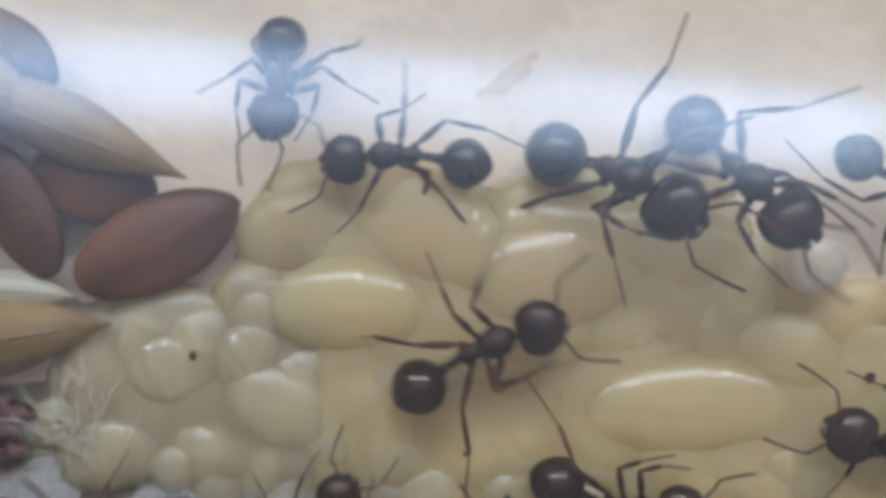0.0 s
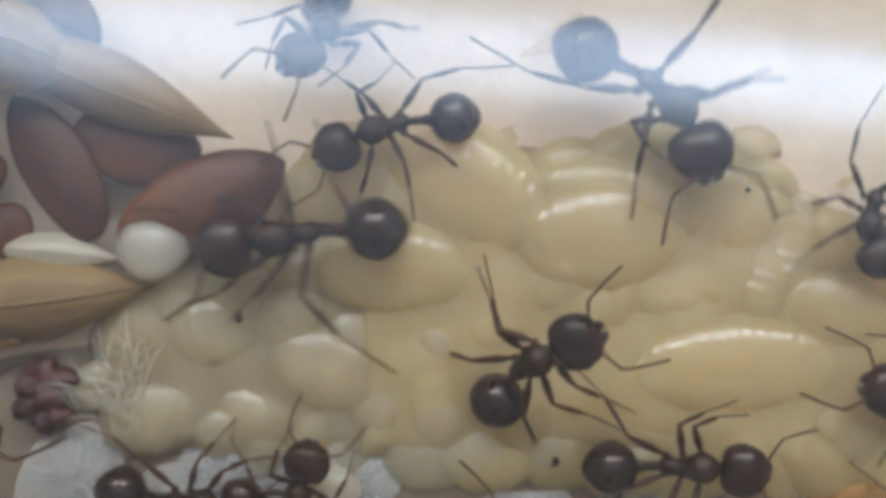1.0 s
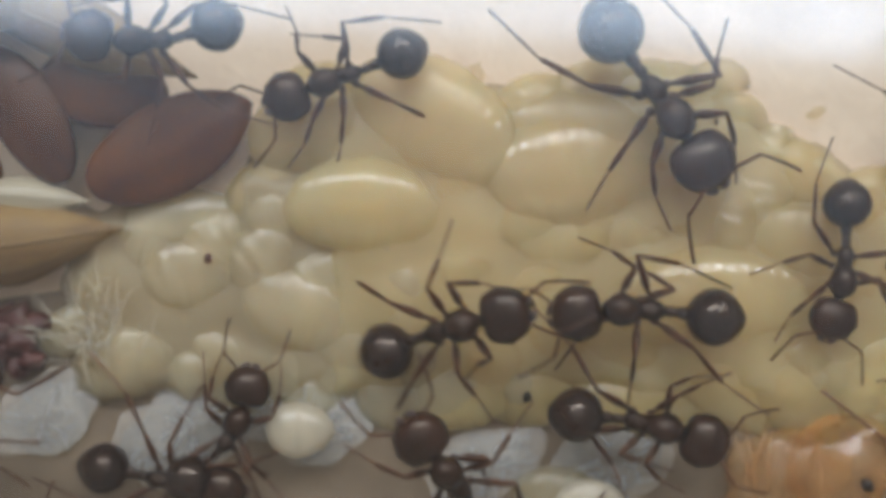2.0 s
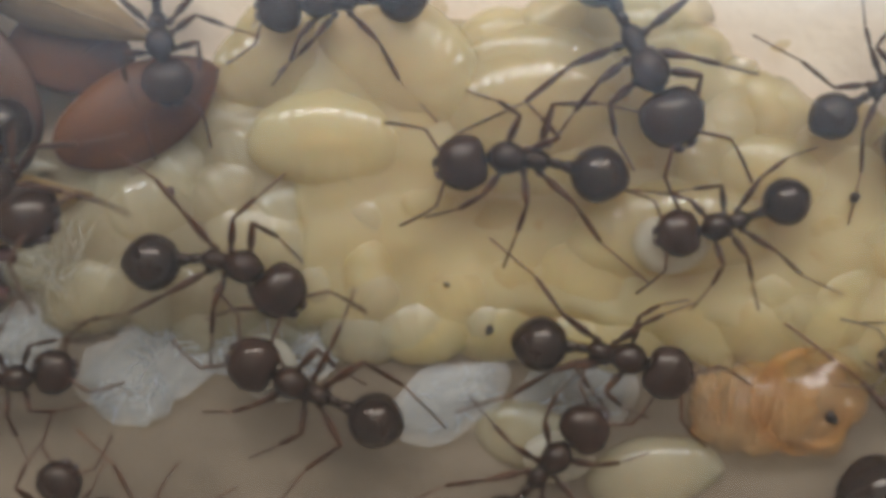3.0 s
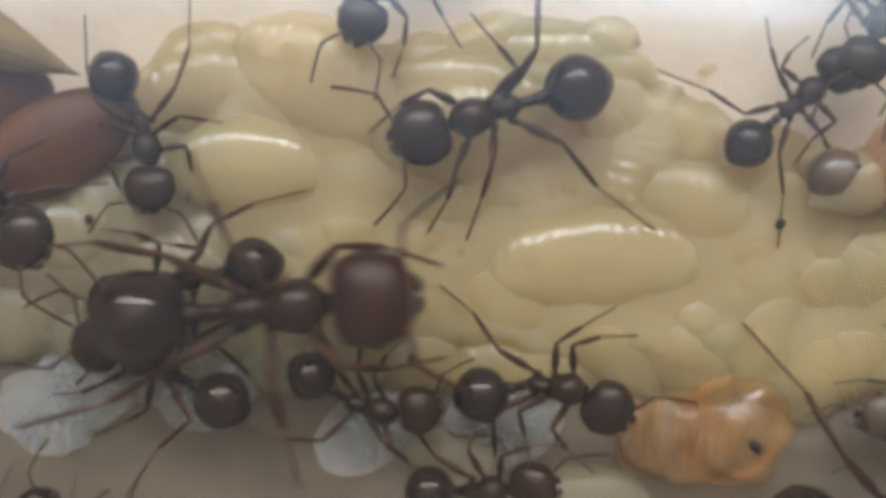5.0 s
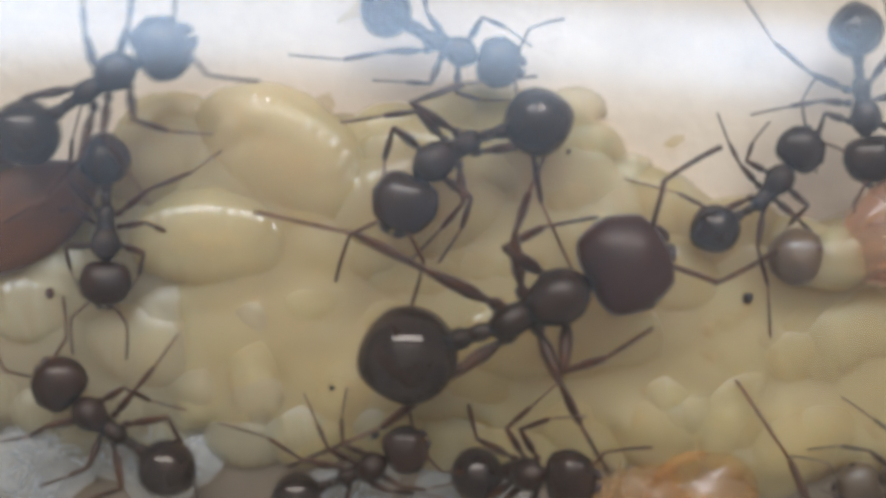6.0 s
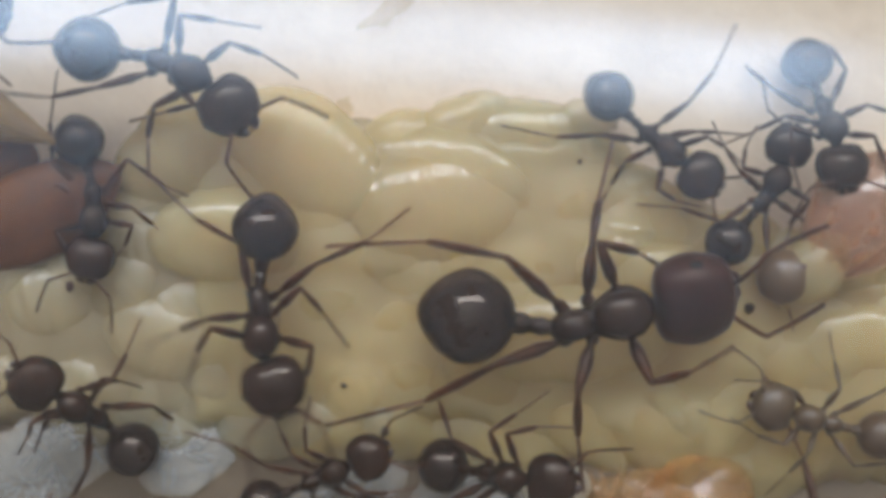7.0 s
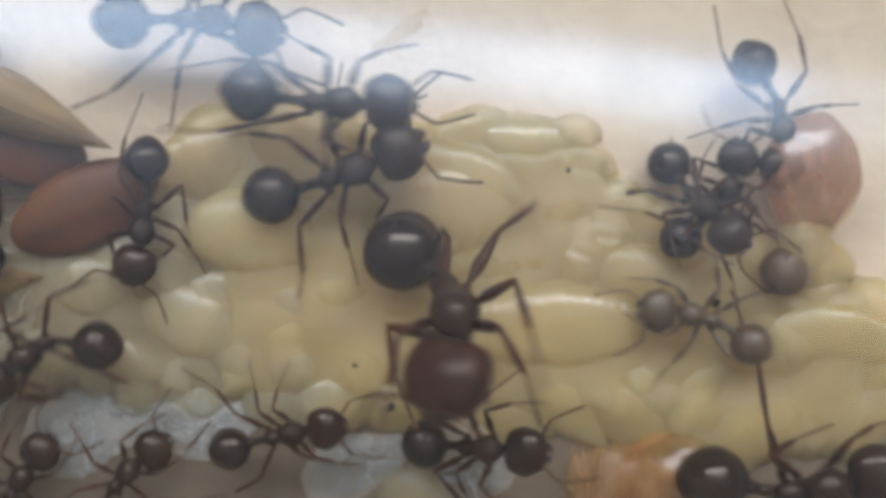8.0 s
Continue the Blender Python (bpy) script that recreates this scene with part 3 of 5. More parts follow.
def cotton(x, y, length, width, turn=0, z=0.30, seed=1):
    """A tuft of loose white fibres round a soft core."""
    rnd = random.Random(seed)
    ob = thing("cotton_tuft", "loose white tuft of fibres between the brood", "cotton", "cotton tufts", at=mm(x, y, z, 0, 0, turn))
    core = bmesh.new()
    for k in range(5):
        grow = 0.34 + 0.25 * k
        ball((length * 0.62 * grow, width * 0.62 * grow, 0.30 - 0.045 * k), (0, 0, 0), 36, 12, lambda c: c * (1 + 0.30 * noise.noise((c.x * 1.3 + seed, c.y * 1.3 + 0.6 * k, c.z * 0.3)) + 0.06 * noise.noise((c.x * 5, c.y * 5, seed + k))), bm=core)
    part("core", mesh_of("core", core, M_FLUFF), ob)
    bm = bmesh.new()
    for k in range(22):
        a, r = rnd.uniform(0, 6.283), rnd.uniform(0.2, 0.85)
        p = Vector((math.cos(a) * length / 2 * r, math.sin(a) * width / 2 * r, rnd.uniform(0.05, 0.4)))
        d = Vector((math.cos(a) + rnd.uniform(-1, 1), math.sin(a) + rnd.uniform(-1, 1), rnd.uniform(-0.25, 0.35))).normalized() * rnd.uniform(0.3, 0.7)
        q = Vector((rnd.uniform(-0.25, 0.25), rnd.uniform(-0.25, 0.25), rnd.uniform(-0.1, 0.1)))
        loft([p, p + d * 0.5 + q, p + d], [0.012, 0.012, 0.007], 4, bm=bm)
    tagged(part("fibres", mesh_of("fibres", bm, M_FIBRE), ob), kind="stuff")
    return ob


def amber_skin(x, y, size, z=0.5):
    """A shrivelled amber grub: a swollen clear sac, wrinkled folds on one side and dark amber streaks inside."""
    rnd = random.Random(8)
    ob = thing("shrivelled_larva", "shrivelled translucent amber larva with wrinkled folds", "larva", at=mm(x, y, z))
    sac = ball((size * 0.29, size * 0.27, 0.85), (size * 0.17, 0.02, 0.05), 36, 24, lambda c: c * (1 + 0.34 * noise.noise((c.x * 1.5, c.y * 1.5, c.z * 1.5 + 3)) + 0.09 * noise.noise(c * 4)))
    part("sac", mesh_of("sac", sac, M_SHED), ob)
    base = ball((size * 0.30, size * 0.24, 0.60), (-size * 0.14, -0.25, -0.05), 36, 24, lambda c: c * (1 + 0.45 * noise.noise((c.x * 1.8 + 4, c.y * 1.8, c.z * 1.8)) + 0.10 * noise.noise(c * 4)))
    part("shrunken_end", mesh_of("shrunken_end", base, M_SHED), ob)
    for k in range(8):
        u = k / 7
        x0, lean = -size * 0.44 + size * 0.42 * u + rnd.uniform(-0.15, 0.15), rnd.uniform(-0.9, 0.9)
        pts = [(x0 + lean * t + 0.10 * math.sin(3 * t + k), -0.55 + 1.75 * t - 0.5 * u, 0.42 + 0.22 * math.sin(math.pi * t) + rnd.uniform(-0.04, 0.04)) for t in (0, 0.2, 0.4, 0.6, 0.8, 1.0)]
        part("fold", mesh_of("fold", loft(pts, [0.02, 0.05, 0.07, 0.06, 0.04, 0.02], 10, 0.8), M_SHED), ob)
    for k, (a0, r) in enumerate(((1.4, 0.27), (3.0, 0.30), (4.4, 0.24))):
        pts = [(size * (0.15 + r * math.cos(a0 + 0.35 * t)), size * r * math.sin(a0 + 0.35 * t), 0.28 + 0.12 * math.sin(t)) for t in range(6)]
        part("streak", mesh_of("streak", loft(pts, [0.04, 0.12, 0.16, 0.15, 0.10, 0.03], 10, 0.6), M_AMBER), ob, "darker amber streak")
    return ob


def silk(x, y, turn, length, z=0.75, seed=3):
    """A fan of thin white threads over the youngest brood."""
    rnd = random.Random(seed)
    ob = thing("silk_wisp", "wisp of thin white silk threads over young brood", "silk", "silk wisps", at=mm(x, y, z, 0, 0, turn))
    for k in range(30):
        a, bow, ox, oy = rnd.uniform(-1.3, 1.3), rnd.uniform(-0.8, 0.8), rnd.uniform(-0.9, 0.9), rnd.uniform(-0.7, 0.7)
        reach = length * rnd.uniform(0.6, 1.2)
        pts = [(ox + reach * t * math.cos(a + bow * t), oy + reach * t * math.sin(a + bow * t), 0.16 * math.sin(math.pi * t) + rnd.uniform(-0.05, 0.05)) for t in (0, 0.25, 0.5, 0.75, 1.0)]
        part("thread", mesh_of("thread", loft(pts, [0.008, 0.018, 0.022, 0.016, 0.006], 5), M_SILK), ob)
    return ob


grit(-6.71, -1.85, 0.13, 1.0, M_CRUMB, "tiny reddish brown crumb lying on young brood")
grit(1.19, -5.49, 0.13, 1.0)
grit(0.15, -4.33, 0.08, 0.9)
grit(10.37, -2.37, 0.14, 0.9)
grit(9.50, -7.77, 0.18, 1.45)
grit(6.11, 1.32, 0.07, 0.8)
crumb(-11.63, -3.87, 0.82, 0.5)
stain(0.07, 2.73, 80, 0.57, 0.43)
# This mark paints a blurred reflection from the cover.
stain(1.28, 5.30, 35, 1.70, 0.64)
stain(8.81, 1.55, 20, 0.57, 0.28)
cotton(0.19, -7.28, 1.97, 1.13, 20, 0.25, 1)
cotton(-7.30, -6.18, 1.97, 0.85, 75, 0.25, 2)
cotton(3.37, -7.20, 1.82, 1.40, 10, 0.25, 3)
cotton(-7.01, -5.96, 1.96, 1.40, 20, 0.25, 4)
cotton(-4.96, -5.79, 2.72, 1.12, -8, 0.25, 5)
cotton(-11.09, -5.80, 1.70, 1.28, 30, 0.25, 6)
cotton(-4.09, -6.19, 1.70, 1.28, 30, 0.25, 7)
cotton(-8.17, -6.70, 1.61, 1.32, 0, 0.2, 8)
amber_skin(8.45, -7.41, 4.64, 0.55)
silk(-9.43, -4.24, 110, 1.9)
silk(-9.92, -3.81, 60, 1.4, 0.75, 5)


def dragged_seed():
    """A torn seed, blunt at one end and drawn out to a clear pointed tip along x, held in straw-coloured ribs."""
    rnd = random.Random(12)
    ob = thing("torn_seed", "red-brown torn seed with a clear pointed tip and straw ribs", "seed")
    def drop(c):
        w = 1 - 0.62 * max(0.0, c.x) ** 1.5
        return Vector((c.x, c.y * w, c.z * w)) * (1 + 0.06 * noise.noise(c * 2.2))
    part("kernel", mesh_of("kernel", ball((1.95, 1.42, 0.85), (-0.4, 0, 0), 36, 24, drop), M_DRAG), ob)
    part("clear_tip", mesh_of("clear_tip", ball((1.2, 0.75, 0.55), (1.35, 0, 0), 28, 18, drop), M_LARVA), ob, "clear pointed tip")
    for k in range(6):
        a = -1.3 + 2.6 * k / 5 + rnd.uniform(-0.3, 0.3)
        pts = []
        for t in (0, 0.2, 0.4, 0.6, 0.8, 1.0):
            r = 1.30 * (1 - 0.75 * t ** 1.5)
            pts.append((-0.2 + 1.6 * t, math.sin(a) * r * 1.02, abs(math.cos(a)) * r * 0.78 + 0.03))
        part("straw_rib", mesh_of("straw_rib", loft(pts, [0.02, 0.045, 0.055, 0.05, 0.04, 0.02], 8, 0.5), M_SHED), ob)
    return ob


def round_seed():
    ob = thing("round_seed", "small round brown seed lying on the nest floor", "seed")
    part("seed_coat", mesh_of("seed_coat", ball((0.72, 0.70, 0.6), (0, 0, 0), 32, 22, lambda c: c * (1 + 0.05 * noise.noise(c * 2))), M_ROUND), ob)
    part("hilum", mesh_of("hilum", ball((0.10, 0.08, 0.05), (0.35, 0.2, 0.50), 12, 8), M_CRUMB), ob)
    return ob


# ---- ants ----
FRONT, MIDDLE, HIND = (0.62, 0.28, 52), (0.08, 0.24, 96), (-0.28, 0.22, 140)


LEG = {"front": (1.0, 0.85, 0.95, 40), "middle": (1.05, 0.90, 1.05, 8), "hind": (1.45, 1.52, 1.78, -35)}


def knee_pose(kind, bend):
    """Where the lower leg sits on its thigh, turned by bend in the plan."""
    return mm(LEG[kind][0] * 0.93, 0, 0.42, 0, 0, bend)


def leg_meshes(kind, side, limb, foot):
    """Femur from the hip outwards along x; tibia and foot from the knee outwards along x."""
    f, t, s, bend = LEG[kind]
    b2 = radians(-bend * 0.4 * side)
    hip, knee = Vector((0, 0, 0)), Vector((f * 0.93, 0, 0.42))
    fem = loft([hip, hip.lerp(knee, 0.12), hip.lerp(knee, 0.2), hip.lerp(knee, 0.45), hip.lerp(knee, 0.75), knee, knee.lerp(hip, -0.02)], [0.10, 0.125, 0.055, 0.125, 0.10, 0.06, 0.04], 10)
    knee = Vector((0, 0, 0))
    ankle = Vector((t * 0.86, 0, -0.50))
    toe = ankle + Vector((math.cos(b2) * s * 0.93, math.sin(b2) * s * 0.93, -0.40))
    claw = toe + Vector((math.cos(b2 * 2) * 0.09, math.sin(b2 * 2) * 0.09, -0.05))
    tib = loft([knee.lerp(ankle, -0.03), knee.lerp(ankle, 0.15), knee.lerp(ankle, 0.55), knee.lerp(ankle, 0.95), ankle], [0.045, 0.055, 0.082, 0.062, 0.035], 10)
    steps, rad = [], []
    for k in range(5):
        a, b = ankle.lerp(toe, (0, 0.45, 0.65, 0.8, 0.9)[k]), ankle.lerp(toe, (0.44, 0.64, 0.79, 0.89, 1.0)[k])
        sag = Vector((0, 0, -0.03))
        steps += [a + sag, b + sag]
        rad += [0.030, 0.042]
    tar = loft(steps + [claw], rad + [0.012], 8)
    for u in (0.5, 0.8):
        for w in (1, -1):
            loft([ankle * u, ankle * (u + 0.08) + Vector((0, 0.09 * w, 0.03))], [0.010, 0.004], 4, bm=tib)
    return mesh_of("femur", fem, limb), mesh_of("tibia", tib, limb), mesh_of("tarsus", tar, foot)


def antenna_mesh(side, limb):
    """The elbowed feeler: a long first joint outwards, then a beaded whip forwards."""
    pts, rad = [(0, 0, 0), (0.16, 0.18 * side, 0.10), (0.46, 0.52 * side, 0.16), (0.58, 0.66 * side, 0.12)], [0.04, 0.045, 0.045, 0.05]
    for k in range(11):
        u = k / 10
        pts.append((0.62 + 1.10 * u, (0.68 + 0.16 * u - 0.10 * u * u) * side, 0.10 - 0.45 * u))
        rad.append((0.032 if k % 2 else 0.042) + 0.010 * u)
    return mesh_of("antenna", loft(pts, rad, 8), limb)


def ant_kit(shell, gaster_mat, head_mat, limb, foot, broad=1.0, square=0.24):
    """All the meshes of one caste, shared between its ants."""
    def abdomen(c):
        tail = 1 - 0.22 * max(0.0, -c.x) ** 2
        ridge = 1.0
        for edge in (-0.25, -0.62, -0.85):
            ridge += 0.012 * math.tanh((c.x - edge) * 40)
        return Vector((c.x, c.y * tail * ridge, c.z * tail * ridge))

    def skull(c):
        sq = 1 / max(abs(c.x), abs(c.y), 0.72 * abs(c.z) + 0.3) ** square
        notch = 0.10 * max(0.0, -c.x) * max(0.0, 1 - abs(c.y) * 2.2)
        return Vector((c.x * sq * 0.97 + notch, c.y * sq * (1 - 0.10 * max(0.0, c.x)), c.z))

    kit = {}
    kit["gaster"] = mesh_of("gaster", ball((0.82, 0.77, 0.74), (-1.50, 0, 0.04), 32, 22, abdomen), gaster_mat)
    head = ball((0.72 * (0.5 + 0.5 * broad), 0.78 * broad, 0.56 * broad), (0.78, 0, 0.0), 32, 22, skull)
    for s in (1, -1):
        ball((0.10, 0.16, 0.10), (1.24 + 0.3 * (broad - 1), 0.28 * s, 0.12), 12, 8, bm=head)
    kit["head"] = mesh_of("head", head, head_mat)
    kit["eye"] = mesh_of("eye", ball((0.12, 0.05, 0.11), (0, 0, 0), 12, 8), M_EYE)
    for s, n in ((1, "mandible_left"), (-1, "mandible_right")):
        kit[n] = mesh_of("mandible", loft([(-0.08, 0, 0), (0.06, 0.0, -0.02), (0.17, -0.05 * s, -0.05), (0.25, -0.13 * s, -0.07), (0.28, -0.22 * s, -0.08)],
                                          [0.10, 0.14, 0.14, 0.09, 0.02], 10, 0.7), M_MANDIBLE)
        kit["antenna" + n[8:]] = antenna_mesh(s, limb)
    path = [(-0.60, 0, -0.06), (-0.54, 0, 0), (-0.42, 0, 0.08), (-0.24, 0, 0.11), (-0.06, 0, 0.07), (0.06, 0, 0.04), (0.16, 0, 0.09), (0.28, 0, 0.15), (0.42, 0, 0.19), (0.60, 0, 0.20), (0.76, 0, 0.15), (0.90, 0, 0.07), (1.00, 0, 0.0), (1.10, 0, -0.02)]
    kit["mesosoma"] = mesh_of("mesosoma", loft(path, [0.10, 0.19, 0.26, 0.27, 0.25, 0.22, 0.28, 0.36, 0.43, 0.46, 0.43, 0.33, 0.20, 0.14], 20, 0.92, wobble=0.05), shell)
    kit["petiole"] = mesh_of("petiole", loft([(0.10, 0, 0), (-0.10, 0, 0), (-0.25, 0, 0.05), (-0.36, 0, 0.03), (-0.50, 0, 0)], [0.12, 0.10, 0.155, 0.145, 0.10], 12), shell)
    kit["postpetiole"] = mesh_of("postpetiole", loft([(-0.40, 0, 0), (-0.48, 0, 0.01), (-0.58, 0, 0.03), (-0.68, 0, 0.02), (-0.80, 0, 0.02)], [0.09, 0.14, 0.185, 0.18, 0.17], 14), shell)
    for kind in ("front", "middle", "hind"):
        for s in (1, -1):
            kit[kind, s] = leg_meshes(kind, s, limb, foot)
    return kit


def ant(label, kit, size, broad=1.0):
    """One ant: an empty at the thorax, with its parts and six jointed legs."""
    root = thing("ant", label, "ant", "ants of the colony")
    root.scale = (size, size, size)
    part("mesosoma", kit["mesosoma"], root)
    rear = part("gaster", kit["gaster"], root, at=mm(-0.50, 0, 0.0))
    part("petiole", kit["petiole"], rear)
    part("postpetiole", kit["postpetiole"], rear)
    front = part("head", kit["head"], root, at=mm(0.98, 0, 0.0))
    feelers = []
    for s, n in ((1, "left"), (-1, "right")):
        part("eye", kit["eye"], front, at=mm(0.80, 0.735 * s * broad, 0.12))
        part("mandible", kit["mandible_" + n], front, at=mm(1.29 + 0.28 * (broad - 1), 0.24 * s, -0.05, 0, 0, 0))
        feelers.append(part("antenna", kit["antenna_" + n], front, at=mm(1.26, 0.22 * s, 0.18)))
    legs = []
    for kind, (x, y, turn) in (("front", FRONT), ("middle", MIDDLE), ("hind", HIND)):
        for s in (1, -1):
            fem, tib, tar = kit[kind, s]
            leg = part("leg", fem, root, at=mm(x, y * s, -0.22, 0, 0, turn * s))
            lower = [part("tibia", tib, leg, at=knee_pose(kind, -LEG[kind][3] * s)), part("tarsus", tar, leg, at=knee_pose(kind, -LEG[kind][3] * s))]
            legs.append((leg, x, y * s, turn * s, s, kind, lower))
    return root, front, rear, legs, feelers


WORKER = ant_kit(M_ANT, M_GASTER, M_ANT, M_LIMB, M_TARSUS)
MAJOR = ant_kit(M_ANT, M_GASTER, M_REDHEAD, M_LIMB, M_TARSUS, 1.03, 0.36)
CALLOW = ant_kit(M_CALLOW, M_CALLOW, M_CALLOW, M_CALLOW, M_CALLOW)

LABELS = {
    "centre": "glossy black worker ant walking over the larvae",
    "seedside": "slender black worker ant beside the seed store",
    "topmid": "large black worker ant with a round shiny abdomen",
    "major": "big-headed black soldier ant with a dark red head",
    "orangeside": "black worker ant feeding beside the amber skin",
    "carrier": "black worker ant carrying a white pupa",
    "edgeright": "small black worker ant nursing the brood",
    "lower": "black worker ant hurrying across the brood heap",
    "topleft": "black worker ant climbing about the seeds",
    "leftseed": "black worker ant walking beside the seed husks",
    "smallright": "small black worker ant on the bare nest floor",
    "corner": "black worker ant tugging at the red-brown kernel",
    "lowright": "large black worker ant resting beside the brood",
    "callow": "young pale brown worker ant with a translucent shell",
}


def motions():
    WAYS = {}
    WAYS["centre"] = (0.90, (
        (0.00, 0.45, -1.61, 1.80, 24, 9, -8, 12),
        (0.30, 1.96, -2.77, 1.80, 14, 0, -8, 6),
        (0.50, 2.25, -2.22, 1.80, 24, 0, 5, 5),
        (0.70, 1.61, -2.20, 1.80, 30, 0, -8, 6),
        (1.00, 0.38, -2.90, 2.47, 40, 49, -18, 16),
        (1.50, 0.21, -3.18, 2.30, 13, 40, -16, 18),
        (2.00, -0.81, -3.68, 1.90, 16, 27, -4, 6),
        (2.20, -2.13, -3.55, 1.80, 6, 0, -10, 6),
        (3.30, -5.44, -3.77, 1.80, -37, 0, -39, 28),
        (3.50, -5.34, -4.64, 2.39, -93, 48, -42, 34),
        (3.70, -6.28, -5.66, 2.42, -129, 35, -25, 28),
        (4.00, -9.86, -6.60, 2.34, -183, 30, 22, -15),
        (4.20, -12.29, -6.90, 1.90, -177, 5, 9, -8),
        (8.00, -12.29, -6.90, 1.90, -177, 5, 9, -8),
    ))
    WAYS["seedside"] = (0.81, (
        (0.00, -1.45, 3.16, 1.37, 181, 0, 8, -11),
        (0.30, -3.21, 2.81, 1.37, 200, 0, 21, -11),
        (0.50, -3.02, 2.82, 1.37, 209, 0, 30, -14),
        (0.70, -2.86, 2.83, 1.37, 209, 0, 33, -16),
        (1.00, -2.89, 2.90, 1.37, 196, 5, 15, -12),
        (1.50, -3.25, 2.78, 1.37, 198, 0, 4, -2),
        (2.00, -3.24, 2.55, 1.37, 197, 0, 4, 4),
        (2.20, -3.18, 2.69, 1.37, 193, 0, -7, 4),
        (3.30, -1.67, 2.68, 1.37, 183, 0, 1, -0),
        (3.50, -1.14, 2.34, 1.63, 196, 36, 0, 2),
        (3.70, -0.98, 2.33, 1.82, 189, 28, -6, 4),
        (4.00, -0.88, 2.00, 1.37, 159, 0, 19, 40),
        (4.60, -0.27, 4.30, 1.37, 230, 0, 34, -20),
        (5.30, 1.96, 3.68, 1.73, 235, 22, -4, 2),
        (5.50, 2.32, 3.94, 1.71, 277, 21, 16, -5),
        (5.70, 2.42, 3.73, 1.58, 297, 13, 15, -9),
        (6.00, 3.07, 3.90, 1.37, 336, 0, 13, -11),
        (6.20, 3.20, 3.91, 1.37, 337, 0, 6, -5),
        (6.50, 4.35, 3.68, 1.37, 341, 0, 5, -7),
        (6.80, 6.39, 2.45, 1.37, 333, 0, 6, -3),
        (7.00, 7.91, 1.80, 1.37, 320, 0, 5, -4),
        (7.30, 8.50, 2.30, 1.37, 324, 0, -9, 6),
        (7.50, 8.77, 2.14, 1.79, 318, 42, 4, -6),
        (7.70, 9.70, 1.46, 1.95, 307, 37, -2, 2),
        (8.00, 9.55, 0.50, 1.80, 306, 42, 8, -8),
    ))
    WAYS["topmid"] = (1.04, (
        (0.00, 3.74, 2.68, 2.46, -31, 46, -12, 8),
        (0.30, 3.08, 2.60, 1.89, -11, 0, -3, 2),
        (0.50, 2.96, 3.04, 2.32, 10, 41, 12, -9),
        (0.70, 3.30, 3.44, 1.89, 1, 0, -6, 6),
        (0.80, 3.80, 3.66, 1.89, -7, 4, -7, 6),
        (0.90, 3.98, 4.22, 1.89, -32, 0, -26, 27),
        (1.00, 3.64, 3.68, 1.89, -44, 0, -24, 20),
        (1.20, 3.59, 2.93, 1.89, -64, 0, -15, 12),
        (1.50, 4.35, 2.41, 1.89, -59, 0, -8, 8),
        (2.00, 4.50, 1.78, 1.89, -56, 0, -1, 1),
        (2.20, 4.92, 1.23, 1.89, -57, 0, -1, 1),
        (3.30, 4.87, 1.28, 1.89, -75, 0, 0, -0),
        (3.50, 4.07, 1.05, 2.38, -113, 45, -14, 8),
        (3.70, 3.78, 1.74, 2.11, -136, 10, 3, -2),
        (4.00, 4.25, 1.33, 1.89, -152, 16, -4, 6),
        (4.60, 3.68, 1.18, 1.89, -162, 0, 3, -2),
        (5.30, 3.29, 0.09, 1.89, -168, 0, -0, 0),
        (5.50, 3.26, 0.35, 1.89, -169, 0, 5, -3),
        (5.70, 3.07, 0.42, 1.89, -163, 0, 19, -12),
        (6.00, 3.34, 1.34, 1.89, -151, 0, 35, -16),
        (6.20, 2.68, 0.83, 1.89, -154, 0, 31, -17),
        (6.50, 0.90, 0.08, 1.89, -139, 0, 7, -11),
        (6.80, -2.27, -1.87, 1.89, -120, 0, 7, -5),
        (7.00, -1.80, -2.43, 1.89, -86, 0, 15, -10),
        (7.30, -0.37, -3.16, 1.89, -54, 0, 6, -5),
        (7.50, -1.13, -2.12, 1.89, -28, 0, 12, -7),
        (7.70, -1.53, -0.94, 1.89, 2, 0, 17, -12),
        (8.00, -0.35, 0.97, 1.89, 20, 15, 6, -5),
    ))
    WAYS["major"] = (1.47, (
        (0.00, -23.10, -3.39, 2.35, 3, 0, 0, 0),
        (3.00, -21.30, -5.54, 2.35, 2, 0, 0, 0),
        (4.20, -15.07, -4.73, 2.35, 1, 0, 0, -0),
        (4.70, -7.88, -4.23, 2.35, 3, 0, 1, -1),
        (5.30, 1.82, -3.51, 2.35, 5, 0, -1, 0),
        (5.50, 2.63, -2.82, 2.35, 7, 0, -3, -8),
        (5.70, 3.25, -2.69, 2.35, 6, 0, 5, -3),
        (6.00, 4.86, -2.54, 2.35, 25, 0, 0, -9),
        (6.20, 5.30, -2.54, 2.35, 20, 0, 3, -2),
        (6.50, 5.05, -2.92, 2.35, 3, 0, 0, -0),
        (6.80, 5.37, -2.41, 2.35, 5, 0, -15, -3),
        (7.00, 6.10, -2.62, 2.35, 14, 0, -4, -22),
        (7.30, 6.09, -0.83, 2.35, 1, 0, -50, 5),
        (7.50, 6.42, -1.54, 2.35, 21, 0, -56, -33),
        (7.70, 4.96, -2.17, 2.35, -18, 0, -8, -0),
        (8.00, 2.76, -2.30, 3.74, -68, 55, -46, 20),
    ))
